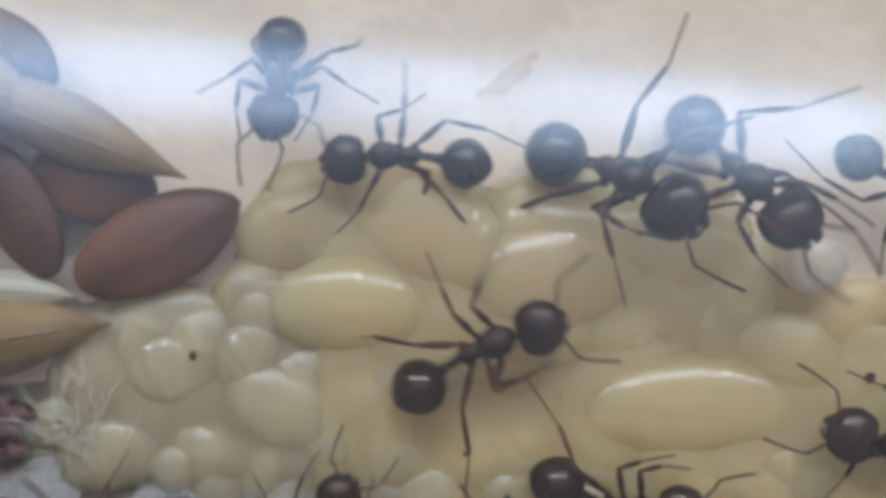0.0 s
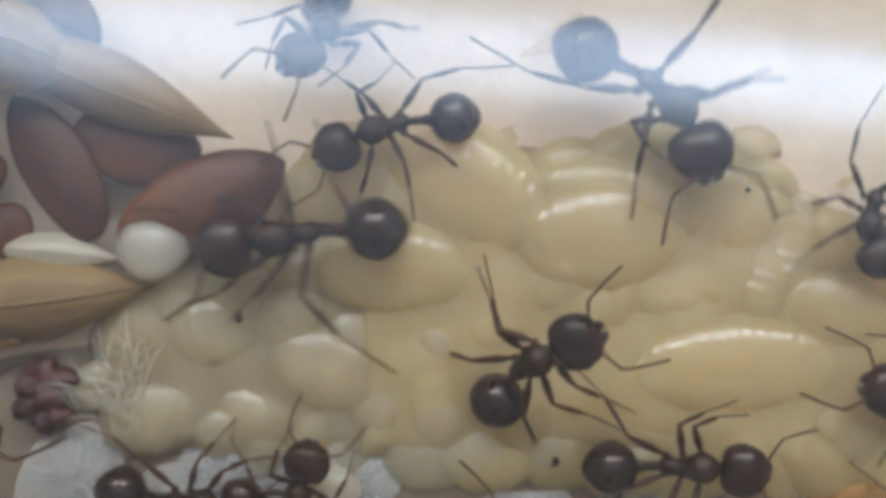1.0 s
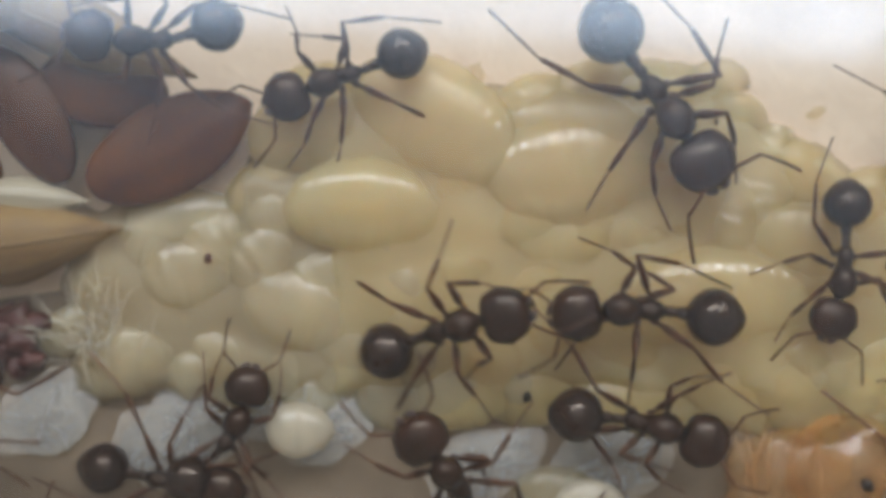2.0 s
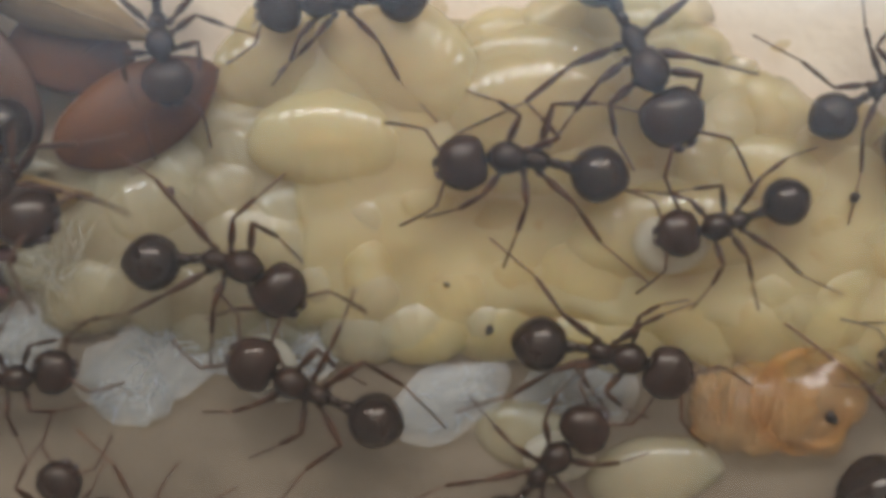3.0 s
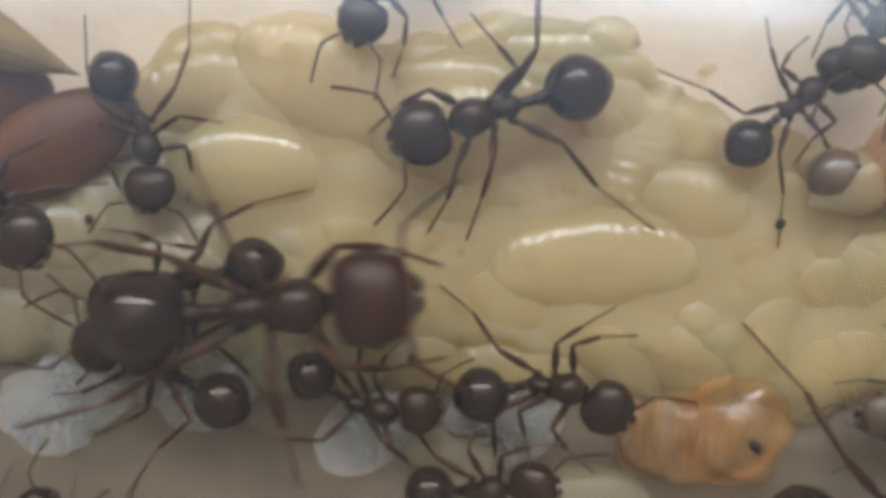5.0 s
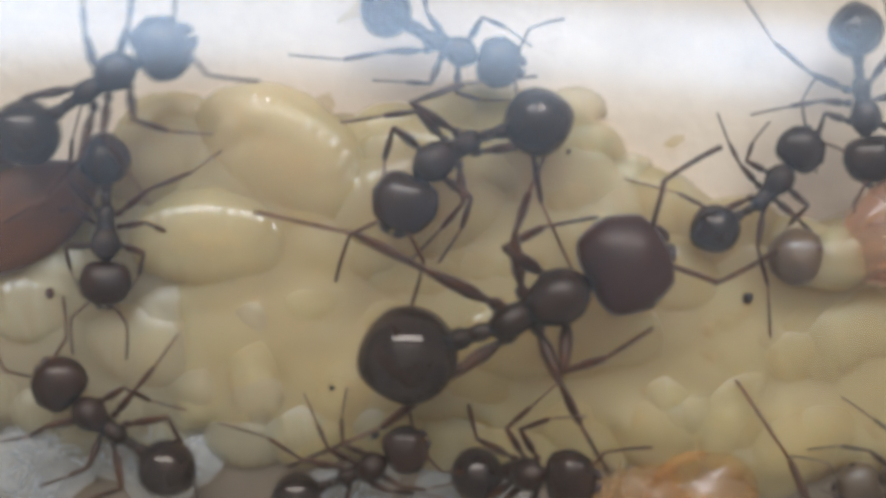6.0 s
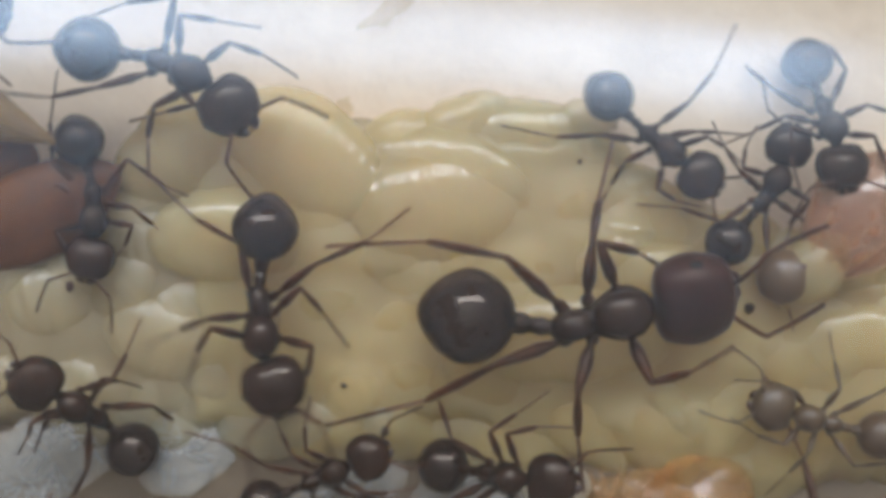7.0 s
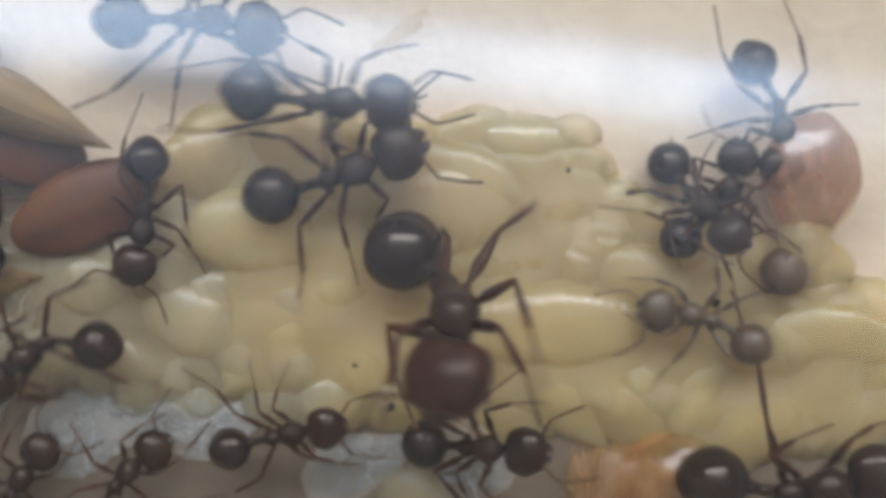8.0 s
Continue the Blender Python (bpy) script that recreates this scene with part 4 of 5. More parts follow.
    WAYS["orangeside"] = (0.86, (
        (0.00, 3.95, -5.51, 1.67, -10, 0, 15, -15),
        (0.30, 4.13, -5.34, 2.09, -0, 24, -11, 10),
        (0.50, 4.12, -5.14, 1.67, -12, 0, -7, 35),
        (0.70, 4.13, -5.47, 1.67, 0, 0, -6, 6),
        (1.00, 4.19, -5.48, 1.67, -1, 8, -5, 4),
        (1.50, 4.26, -5.86, 1.67, -8, 0, 1, -1),
        (2.00, 4.01, -6.09, 1.67, -14, 0, -9, 8),
        (2.20, 4.07, -6.07, 1.67, -13, 0, -11, 9),
        (3.30, 4.07, -6.06, 1.67, -16, 0, -10, 7),
        (3.50, 4.12, -6.12, 1.67, -14, 0, -6, 4),
        (3.70, 4.10, -6.08, 1.67, -13, 0, -8, 5),
        (4.00, 4.15, -6.10, 1.67, -12, 0, -12, 9),
        (5.30, 4.52, -6.10, 2.25, -2, 34, -33, 21),
        (5.50, 4.47, -6.13, 2.37, 4, 55, -25, 17),
        (5.70, 4.69, -6.35, 2.44, -3, 48, -25, 18),
        (6.00, 4.62, -6.19, 2.45, 6, 55, -11, 10),
        (6.20, 4.55, -6.40, 2.40, -3, 45, -4, 2),
        (6.50, 4.77, -6.29, 2.42, -4, 46, -8, 5),
        (6.80, 4.27, -6.32, 2.40, -4, 45, -8, 5),
        (7.00, 3.91, -6.29, 2.38, 0, 43, 0, -0),
        (7.30, 3.70, -6.04, 2.24, 2, 33, -22, 18),
        (7.50, 3.75, -6.08, 2.25, 6, 34, -25, 17),
        (7.70, 3.73, -6.08, 2.38, -1, 43, -11, 8),
        (8.00, 3.54, -6.35, 2.28, 3, 36, -4, 2),
    ))
    WAYS["carrier"] = (0.99, (
        (0.00, 6.72, 2.69, 2.32, -52, 40, 3, -5),
        (0.30, 7.22, 2.51, 2.08, -107, 12, -29, 23),
        (0.50, 6.15, 1.93, 1.84, -170, 11, -19, 9),
        (0.60, 5.42, 1.31, 1.84, -163, 18, -16, 12),
        (0.70, 3.50, 1.55, 1.84, -188, 1, -9, 5),
        (0.80, 1.71, 1.73, 1.84, -214, 0, 2, 6),
        (0.90, -2.23, 0.83, 1.84, -184, 0, 6, -7),
        (1.00, -5.18, 0.20, 1.84, -170, 0, -2, -8),
        (1.10, -5.61, 0.71, 1.84, -177, 0, 8, -7),
        (1.20, -7.99, 0.01, 1.84, -190, 2, 4, -2),
        (1.40, -12.33, 0.50, 1.84, -189, 0, 9, -5),
        (2.00, -16.78, -0.56, 1.84, -181, 0, 0, 0),
        (8.00, -16.78, -0.56, 1.84, -181, 0, 0, 0),
    ))
    WAYS["edgeright"] = (0.76, (
        (0.00, 11.09, 2.33, 1.58, -30, 0, 2, -2),
        (0.30, 10.70, 1.57, 1.58, -20, 0, -3, 3),
        (0.50, 10.69, 1.87, 1.58, -32, 0, -18, 13),
        (0.60, 10.32, 1.70, 1.82, -88, 16, -39, 36),
        (0.70, 9.95, 1.54, 2.06, -145, 32, -60, 60),
        (1.00, 8.94, 0.82, 1.58, -104, 0, 54, -46),
        (1.20, 9.20, -1.19, 1.58, -93, 0, -6, 4),
        (1.50, 9.04, -1.57, 1.80, -98, 35, 9, -13),
        (2.00, 8.96, -2.33, 1.58, -99, 1, -8, 6),
        (2.20, 9.18, -2.08, 1.58, -109, 0, -14, 12),
        (2.70, 7.94, -2.52, 1.84, -143, 17, -28, 16),
        (3.30, 6.37, -3.16, 1.58, -177, 0, 11, -6),
        (3.50, 5.51, -3.06, 1.90, -172, 21, 10, -7),
        (3.70, 3.39, -3.02, 1.58, -164, 0, 14, -9),
        (4.00, 1.27, -4.57, 1.78, -137, 13, 11, -6),
        (4.40, 0.75, -5.30, 1.58, -92, 0, 21, -15),
        (4.80, 0.03, -6.55, 1.58, -45, 0, 34, -27),
        (5.30, 0.28, -6.47, 1.58, 22, 0, 1, -1),
        (5.50, 0.49, -4.79, 1.58, 32, 0, -1, 8),
        (5.70, 0.35, -5.73, 1.58, 36, 0, -10, 6),
        (6.00, 0.73, -6.31, 1.58, 22, 1, 4, -2),
        (6.20, 1.24, -6.29, 1.58, 20, 0, 12, -7),
        (6.50, 0.64, -6.61, 1.90, 26, 21, 9, -4),
        (6.80, -0.33, -6.51, 1.77, 17, 12, 0, -0),
        (7.00, -0.42, -6.55, 1.58, 24, 0, -1, 0),
        (7.30, -0.68, -7.01, 1.58, 11, 0, 1, -1),
        (7.50, -0.62, -7.12, 1.58, 5, 16, 0, 1),
        (7.70, -1.27, -6.99, 1.58, 8, 0, 3, -2),
        (8.00, -1.85, -6.23, 1.77, 15, 12, -7, 3),
    ))
    WAYS["lower"] = (0.90, (
        (0.00, 11.15, -3.98, 1.76, 175, 0, -13, 7),
        (0.30, 10.91, -4.07, 1.76, 175, 0, -11, 7),
        (0.50, 11.12, -4.06, 1.76, 177, 0, -6, 4),
        (0.70, 11.75, -3.96, 1.83, 179, 4, -3, 2),
        (1.00, 10.85, -3.67, 1.76, 187, 0, -19, 10),
        (1.20, 9.66, -3.79, 1.76, 192, 0, -30, 16),
        (1.50, 7.35, -4.09, 1.76, 189, 10, -26, 9),
        (1.60, 6.28, -3.82, 1.76, 176, 0, -6, 0),
        (1.80, 4.25, -3.34, 1.76, 163, 0, 20, -10),
        (2.00, 3.98, -3.32, 1.76, 177, 0, 10, -5),
        (2.20, 3.38, -2.77, 1.76, 158, 0, -8, 4),
        (2.70, 2.37, -1.94, 1.76, 172, 0, 5, -2),
        (3.30, 1.33, -0.94, 1.76, 176, 0, 22, -13),
        (3.50, -0.63, -2.73, 1.76, 213, 11, 8, -8),
        (3.70, -1.68, -3.43, 2.21, 225, 25, 9, -6),
        (4.00, -2.71, -3.59, 1.79, 258, 0, -14, -40),
        (4.60, -3.92, -3.26, 2.19, 207, 24, 19, -10),
        (5.30, -5.36, -3.57, 1.76, 187, 0, 2, -1),
        (5.50, -9.06, -2.50, 1.76, 181, 0, 7, -3),
        (6.00, -11.98, -1.43, 1.76, 181, 0, 7, -3),
        (8.00, -11.98, -1.43, 1.76, 181, 0, 7, -3),
    ))
    WAYS["topleft"] = (0.80, (
        (0.00, -4.31, 5.04, 2.12, -90, 49, -11, 9),
        (0.30, -4.20, 5.30, 2.09, -136, 49, -13, 11),
        (0.50, -3.73, 4.91, 1.94, -143, 46, -33, 17),
        (0.70, -3.87, 4.88, 2.11, -148, 51, -43, 16),
        (1.00, -4.35, 5.20, 2.15, -106, 55, -36, 19),
        (1.25, -5.19, 5.28, 2.06, -70, 47, -25, 13),
        (1.50, -5.93, 5.23, 1.97, -25, 39, -8, 6),
        (1.70, -7.00, 6.33, 1.36, -21, 0, -9, 5),
        (1.85, -7.36, 5.22, 2.30, -93, 0, -5, 3),
        (2.00, -7.50, 3.25, 3.00, -176, 20, -18, 16),
        (2.20, -7.37, 3.56, 3.00, -151, 14, 3, -1),
        (2.70, -7.25, 2.93, 2.60, -84, 42, 20, -10),
        (3.30, -5.98, 1.55, 1.36, -79, 0, -16, 7),
        (3.50, -5.81, 1.59, 1.36, -78, 1, -3, 2),
        (3.70, -5.83, 1.38, 1.36, -80, 0, 1, -1),
        (4.00, -5.38, 0.73, 1.36, -69, 28, -16, 18),
        (5.30, -5.19, 0.01, 1.36, -82, 0, -21, 17),
        (5.50, -5.21, -0.20, 1.36, -87, 2, 0, 0),
        (5.70, -5.34, -0.21, 1.36, -75, 0, -12, 8),
        (6.00, -5.15, -0.21, 1.36, -91, 0, -4, 2),
        (6.20, -5.33, 0.02, 1.36, -86, 0, -15, 11),
        (6.50, -5.16, 0.19, 1.36, -86, 0, -18, 15),
        (6.80, -5.54, 0.44, 1.84, -95, 30, -36, 36),
        (7.00, -6.00, 0.26, 1.36, -86, 0, -18, 13),
        (7.30, -5.69, 0.24, 1.36, -93, 0, -11, 9),
        (7.50, -5.69, 0.17, 1.36, -88, 0, -6, 5),
        (7.70, -5.66, 0.15, 1.36, -86, 0, -5, 4),
        (8.00, -5.74, -0.22, 1.36, -96, 0, -13, 7),
    ))
    WAYS["leftseed"] = (1.01, (
        (0.00, -13.81, -4.76, 2.74, 27, 29, 0, 0),
        (2.00, -12.72, -4.92, 3.02, 35, 46, -14, 12),
        (2.20, -11.05, -4.59, 2.79, 42, 32, -5, 3),
        (2.70, -10.80, -2.70, 3.05, -8, 48, 39, -27),
        (3.30, -9.75, -0.99, 3.07, -78, 49, 3, -1),
        (3.50, -9.75, -1.14, 3.07, -77, 49, 10, -4),
        (3.70, -9.59, -0.71, 3.13, -76, 54, -4, 2),
        (4.20, -11.05, -0.94, 2.93, -80, 40, 0, -0),
        (4.70, -9.57, -1.30, 2.90, -37, 38, -13, 9),
        (5.30, -7.85, -1.29, 2.66, -32, 25, -5, 3),
        (5.50, -7.08, 0.05, 3.14, 30, 55, 18, -12),
        (5.70, -6.33, 0.99, 2.96, 16, 42, -8, 5),
        (6.00, -5.06, 3.02, 2.16, 31, 0, -5, 2),
        (6.20, -3.34, 3.64, 2.16, 0, 0, -3, 3),
        (6.50, -3.65, 3.72, 2.16, -14, 0, -17, 12),
        (6.80, -3.60, 3.44, 2.16, -27, 0, -22, 19),
        (7.00, -3.96, 3.52, 2.16, -23, 0, -25, 16),
        (7.30, -3.27, 3.12, 2.16, -1, 0, -9, 6),
        (7.50, -3.48, 2.92, 2.16, -4, 0, 1, -1),
        (7.70, -3.83, 2.79, 2.16, 3, 0, 5, -4),
        (8.00, -0.78, 2.94, 2.16, -2, 0, 8, -6),
    ))
    WAYS["latecomer"] = (1.01, (
        (0.00, -19.82, 13.95, 2.21, 0, 39, 0, 0),
        (6.50, -11.64, 4.99, 2.06, -1, 30, 0, -0),
        (7.00, -9.27, 4.70, 2.39, -2, 51, -4, 2),
        (7.50, -10.45, 4.43, 2.25, -1, 41, -3, 2),
        (7.70, -7.61, 4.12, 1.87, -5, 13, 0, 0),
        (7.80, -6.68, 4.85, 1.73, -5, 11, -2, 1),
        (7.90, -5.50, 5.06, 1.60, -4, 5, -4, 3),
        (8.00, -4.47, 5.24, 1.46, -3, 0, -8, 6),
    ))
    WAYS["risingleft"] = (0.74, (
        (0.00, -3.69, -6.41, 1.30, 65, 0, -15, 9),
        (0.30, -3.96, -5.36, 1.71, 56, 27, -15, 8),
        (0.50, -4.41, -5.80, 1.38, 45, 5, -9, 8),
        (0.70, -5.06, -5.74, 1.30, 47, 0, 0, -0),
        (1.00, -5.23, -6.30, 1.81, 67, 35, 9, -5),
        (1.50, -4.97, -5.62, 1.65, 94, 24, 21, -8),
        (2.00, -6.21, -6.24, 1.30, 58, 0, 23, -17),
        (2.20, -6.83, -5.74, 1.30, 25, 0, 7, -4),
        (2.70, -9.88, -6.15, 1.30, 5, 0, -0, 0),
        (3.30, -11.23, -6.57, 1.30, 8, 0, 5, -4),
        (3.70, -11.35, -5.53, 1.30, 7, 0, 4, -3),
        (4.20, -13.89, -5.53, 1.30, 4, 0, 0, -0),
        (8.00, -13.89, -5.53, 1.30, 4, 0, 0, -0),
    ))
    WAYS["bottomleft"] = (0.80, (
        (0.00, -9.13, -6.48, 1.26, 0, 0, 0, -0),
        (0.30, -8.35, -5.92, 1.26, -3, 0, 16, -10),
        (0.50, -8.21, -5.92, 1.26, -7, 0, 3, -2),
        (0.70, -8.01, -6.06, 1.26, -7, 0, 3, -2),
        (1.00, -8.01, -6.34, 1.26, -6, 0, 6, -4),
        (1.50, -8.37, -6.36, 1.26, -3, 0, 11, -7),
        (2.00, -7.81, -7.33, 1.26, -13, 0, 0, -0),
        (2.20, -6.79, -7.80, 1.26, -18, 0, -2, 1),
        (2.80, -6.93, -9.99, 1.26, -28, 0, 0, 0),
        (4.00, -8.77, -12.97, 1.26, -28, 0, -0, 0),
        (8.00, -8.77, -12.97, 1.26, -28, 0, -0, 0),
    ))
    WAYS["nurse"] = (0.88, (
        (0.00, 1.61, -7.46, 2.28, 140, 34, -0, 0),
        (1.00, 0.31, -8.11, 2.22, 133, 30, -13, 9),
        (1.50, 0.34, -7.24, 2.18, 135, 28, -8, 4),
        (2.00, -0.65, -7.34, 2.20, 123, 29, 3, -1),
        (2.20, -1.14, -6.62, 1.69, 132, 0, 25, -11),
        (2.70, -2.58, -6.89, 1.69, 150, 0, -5, 3),
        (3.30, -3.58, -6.72, 1.69, 155, 0, 3, -2),
        (3.50, -3.71, -6.66, 1.69, 147, 0, -10, 7),
        (3.70, -3.80, -6.58, 1.69, 148, 0, -6, 3),
        (4.00, -3.18, -6.62, 1.69, 147, 13, -1, -3),
        (5.30, -5.40, -5.11, 1.69, 156, 0, 7, -5),
        (5.50, -5.53, -5.00, 1.69, 153, 7, 2, -1),
        (5.70, -5.49, -5.19, 1.69, 150, 0, -8, 6),
        (6.00, -5.14, -5.04, 1.69, 140, 0, -5, 5),
        (6.20, -5.19, -4.95, 2.07, 130, 21, -13, 10),
        (6.50, -5.09, -4.85, 2.20, 121, 45, -11, 0),
        (6.80, -5.79, -4.83, 2.15, 133, 26, 5, -3),
        (7.00, -5.92, -4.86, 2.00, 137, 41, 10, -12),
        (7.30, -7.00, -5.46, 2.05, 175, 20, 7, -4),
        (7.50, -7.50, -5.36, 2.01, 169, 36, 6, -6),
        (7.70, -7.98, -5.93, 2.03, 185, 19, -11, 6),
        (8.00, -8.56, -3.95, 1.69, 214, 0, 8, -40),
    ))
    WAYS["bottommid"] = (0.82, (
        (0.00, 1.64, -10.03, 1.48, 47, 0, -5, 3),
        (2.20, 1.28, -10.65, 1.48, 46, 0, -5, 3),
        (2.70, 1.76, -9.49, 1.62, 48, 8, -10, 6),
        (3.30, 2.79, -8.71, 1.48, 43, 0, 2, -1),
        (3.50, 2.32, -8.68, 1.48, 31, 0, 6, -4),
        (3.70, 2.30, -8.56, 1.48, 24, 0, 3, -2),
        (4.00, 2.41, -8.60, 1.48, 17, 0, -11, -2),
        (4.60, 2.45, -8.52, 1.74, 13, 15, -8, 5),
        (5.30, 3.16, -8.55, 2.25, 7, 51, -0, 0),
        (5.60, 3.45, -9.18, 2.19, 10, 46, -9, 6),
        (6.20, 3.93, -10.01, 2.19, 10, 46, -9, 6),
        (8.00, 3.93, -10.01, 2.19, 10, 46, -9, 6),
    ))
    WAYS["smallright"] = (0.77, (
        (0.00, 14.31, 2.14, 1.50, 34, 14, 5, -2),
        (2.20, 11.97, 1.16, 1.28, 31, 0, 0, -0),
        (3.30, 10.94, 0.27, 1.28, 31, 0, 2, -1),
        (3.50, 10.96, 0.34, 1.28, 33, 0, -6, 3),
        (3.70, 10.88, 0.37, 1.28, 33, 0, -1, 0),
        (4.00, 10.72, 0.35, 1.28, 32, 0, -3, 2),
        (5.30, 10.69, 0.58, 1.28, 39, 0, -5, 3),
        (5.50, 10.47, 0.39, 1.58, 40, 19, -8, 4),
        (5.70, 10.72, 0.36, 1.28, 41, 0, 2, -2),
        (6.00, 10.78, 0.14, 1.28, 48, 0, 6, -20),
        (6.20, 10.79, 0.36, 1.28, 44, 0, 13, -7),
        (6.50, 11.06, 0.43, 1.28, 67, 0, 12, -9),
        (6.80, 10.82, 0.48, 1.28, 48, 0, 20, -11),
        (7.00, 10.69, 0.45, 1.28, 57, 0, 19, -8),
        (7.30, 10.79, 0.74, 1.28, 53, 0, 10, -3),
        (7.50, 10.83, 0.75, 1.28, 52, 0, 7, -3),
        (7.70, 10.65, 0.90, 1.28, 49, 0, 1, -1),
        (8.00, 10.33, 0.47, 1.28, 58, 0, 24, -20),
    ))
    WAYS["corner"] = (0.83, (
        (0.00, 14.95, 5.95, 2.00, -104, 38, -0, 0),
        (4.20, 13.16, 2.84, 1.66, -116, 16, -0, 0),
        (5.30, 12.27, 2.76, 1.56, -111, 10, 0, -0),
        (5.50, 11.53, 2.62, 1.64, -101, 15, 46, -26),
        (5.70, 12.86, 2.26, 1.64, -93, 15, 11, -6),
        (6.00, 13.08, 2.36, 1.39, -85, 0, 5, -2),
        (6.20, 13.23, 2.18, 1.39, -84, 0, 4, -2),
        (6.50, 13.34, 1.80, 1.39, -83, 0, -5, 2),
        (6.80, 12.92, 2.25, 1.39, -88, 0, -9, 5),
        (7.00, 12.13, 2.44, 1.39, -80, 30, -2, -2),
        (7.30, 12.53, 2.80, 1.39, -72, 0, -23, 11),
        (7.50, 12.42, 3.06, 1.39, -72, 1, -15, 8),
        (7.70, 12.32, 3.02, 1.39, -82, 0, -47, 26),
        (8.00, 11.91, 2.94, 1.39, -79, 2, -17, 21),
    ))
    WAYS["callow"] = (0.76, (
        (0.00, 13.58, -3.58, 1.52, -180, 0, 0, 0),
        (3.30, 12.55, -6.57, 1.52, -181, 0, -0, 0),
        (3.70, 12.50, -6.88, 1.52, -180, 0, -3, 2),
        (4.00, 12.78, -7.26, 1.52, -175, 0, -2, 1),
        (5.30, 13.92, -6.42, 1.52, -170, 0, 3, -1),
        (5.50, 13.35, -6.13, 1.52, -162, 0, 14, -9),
        (5.70, 12.86, -6.15, 1.52, -146, 0, 3, -2),
        (6.00, 14.03, -6.53, 1.52, -164, 0, 0, -0),
        (6.20, 13.98, -6.23, 1.75, -166, 14, -7, 4),
        (6.50, 12.29, -5.93, 2.09, -166, 38, -17, 12),
        (6.80, 12.20, -4.84, 1.52, -192, 0, 11, -6),
        (7.00, 12.05, -5.15, 1.52, -195, 5, -3, 2),
        (7.30, 11.02, -4.26, 1.52, -192, 0, 12, -7),
        (7.50, 10.35, -3.67, 1.52, -179, 0, 26, -16),
        (7.70, 10.67, -3.29, 1.85, -197, 21, 23, -13),
        (8.00, 9.92, -2.78, 1.52, -196, 2, 16, -16),
    ))
    WAYS["lowright"] = (1.25, (
        (0.00, 12.90, -9.42, 1.89, 4, 0, 0, -0),
        (7.30, 12.90, -9.42, 1.89, 4, 0, 0, -0),
        (8.00, 12.57, -7.44, 1.89, 8, 0, 3, -17),
    ))
    WAYS["comingleft"] = (0.74, (
        (0.00, -13.54, -10.12, 1.20, 58, 0, 0, -0),
        (7.30, -7.67, -9.57, 1.49, 66, 19, -12, 6),
        (7.70, -8.64, -8.37, 1.20, 63, 0, -4, 2),
        (8.00, -9.29, -7.98, 1.20, 60, 0, -5, 3),
    ))
    WAYS["comingmid"] = (0.74, (
        (0.00, -10.72, -11.53, 1.20, 58, 0, 0, 0),
        (7.30, -5.77, -9.53, 1.20, 54, 0, -10, 6),
        (7.70, -6.09, -8.30, 1.20, 55, 0, -9, 6),
        (8.00, -6.37, -7.69, 1.20, 51, 0, -14, 9),
    ))
    # Stances: seconds, then yaw and knee bend of each leg: left front, middle, hind, right front, middle, hind.
    STANCES = {}
    STANCES["major"] = (
        (5.3, 42, -50, 120, -2, 146, 19, -52, 40, -89, 3, -156, 1),
        (5.5, 67, -120, 96, 66, 68, 90, -127, 114, -102, 0, -155, 0),
        (6.0, 124, -120, 69, -30, 131, 0, -118, 108, -99, 6, -170, 6),
        (6.5, 67, -78, 99, -30, 164, -36, -127, 126, -87, 12, -161, 0),
        (7.0, 97, -126, 78, -12, 122, 30, -85, 78, -120, 24, -179, 12),
        (7.5, 58, -126, 63, 54, 98, 66, -19, -126, -96, -42, -182, 18),
        (8.0, 19, -12, 75, -78, 125, 12, -112, 96, -51, 18, -209, 30),
    )
    STANCES["topmid"] = (
        (1.0, 60, 9, 30, 36, 95, 6, -127, 126, -66, 12, -134, -18),
        (1.5, 112, -84, 96, -24, 215, -102, -109, 96, -75, 18, -140, 0),
        (2.0, 58, -66, 66, 60, 65, 108, -55, 36, -75, 6, -131, -24),
        (3.5, 46, -95, 40, -18, 118, 2, -88, 82, -80, 16, -75, 33),
        (5.5, 52, 42, 81, -12, 143, -30, -24, 35, -171, 96, -161, 30),
        (6.0, 110, -72, 69, -48, 152, -84, -70, 108, -72, 48, -65, -126),
        (6.5, 127, -96, 120, -24, 143, 0, -34, 12, -138, 18, -212, 120),
        (7.0, 76, -90, 126, -96, 125, -12, -110, 73, -93, 18, -173, 54),
        (7.5, 58, -42, 60, -6, 212, -126, -52, -6, -75, 12, -140, -6),
        (8.0, 53, -32, 77, -9, 122, 36, -52, -96, -114, 6, -146, 36),
    )
    STANCES["orangeside"] = (
        (0.7, 110, -95, 113, -95, 151, -30, -106, 65, -113, 36, -158, 8),
        (2.0, 101, -73, 51, -18, 161, -30, -116, 82, -129, 120, -167, 126),
        (3.5, 91, -48, 54, -18, 155, -12, -127, 102, -171, 114, -143, -36),
        (5.5, 95, -77, 98, -56, 153, -17, -110, 45, -140, 53, -150, 95),
    )
    STANCES["centre"] = (
        (0.0, 109, -60, 108, -12, 155, -6, -127, 108, -96, 96, -125, 18),
        (0.5, 91, -126, 102, -6, 149, 0, -52, -12, -96, 24, -143, 6),
        (1.5, 115, 126, 75, -12, 140, 18, -70, -66, -87, 6, -140, 0),
        (2.0, 94, -114, 96, -36, 140, 6, -52, -114, -93, 6, -137, -6),
    )
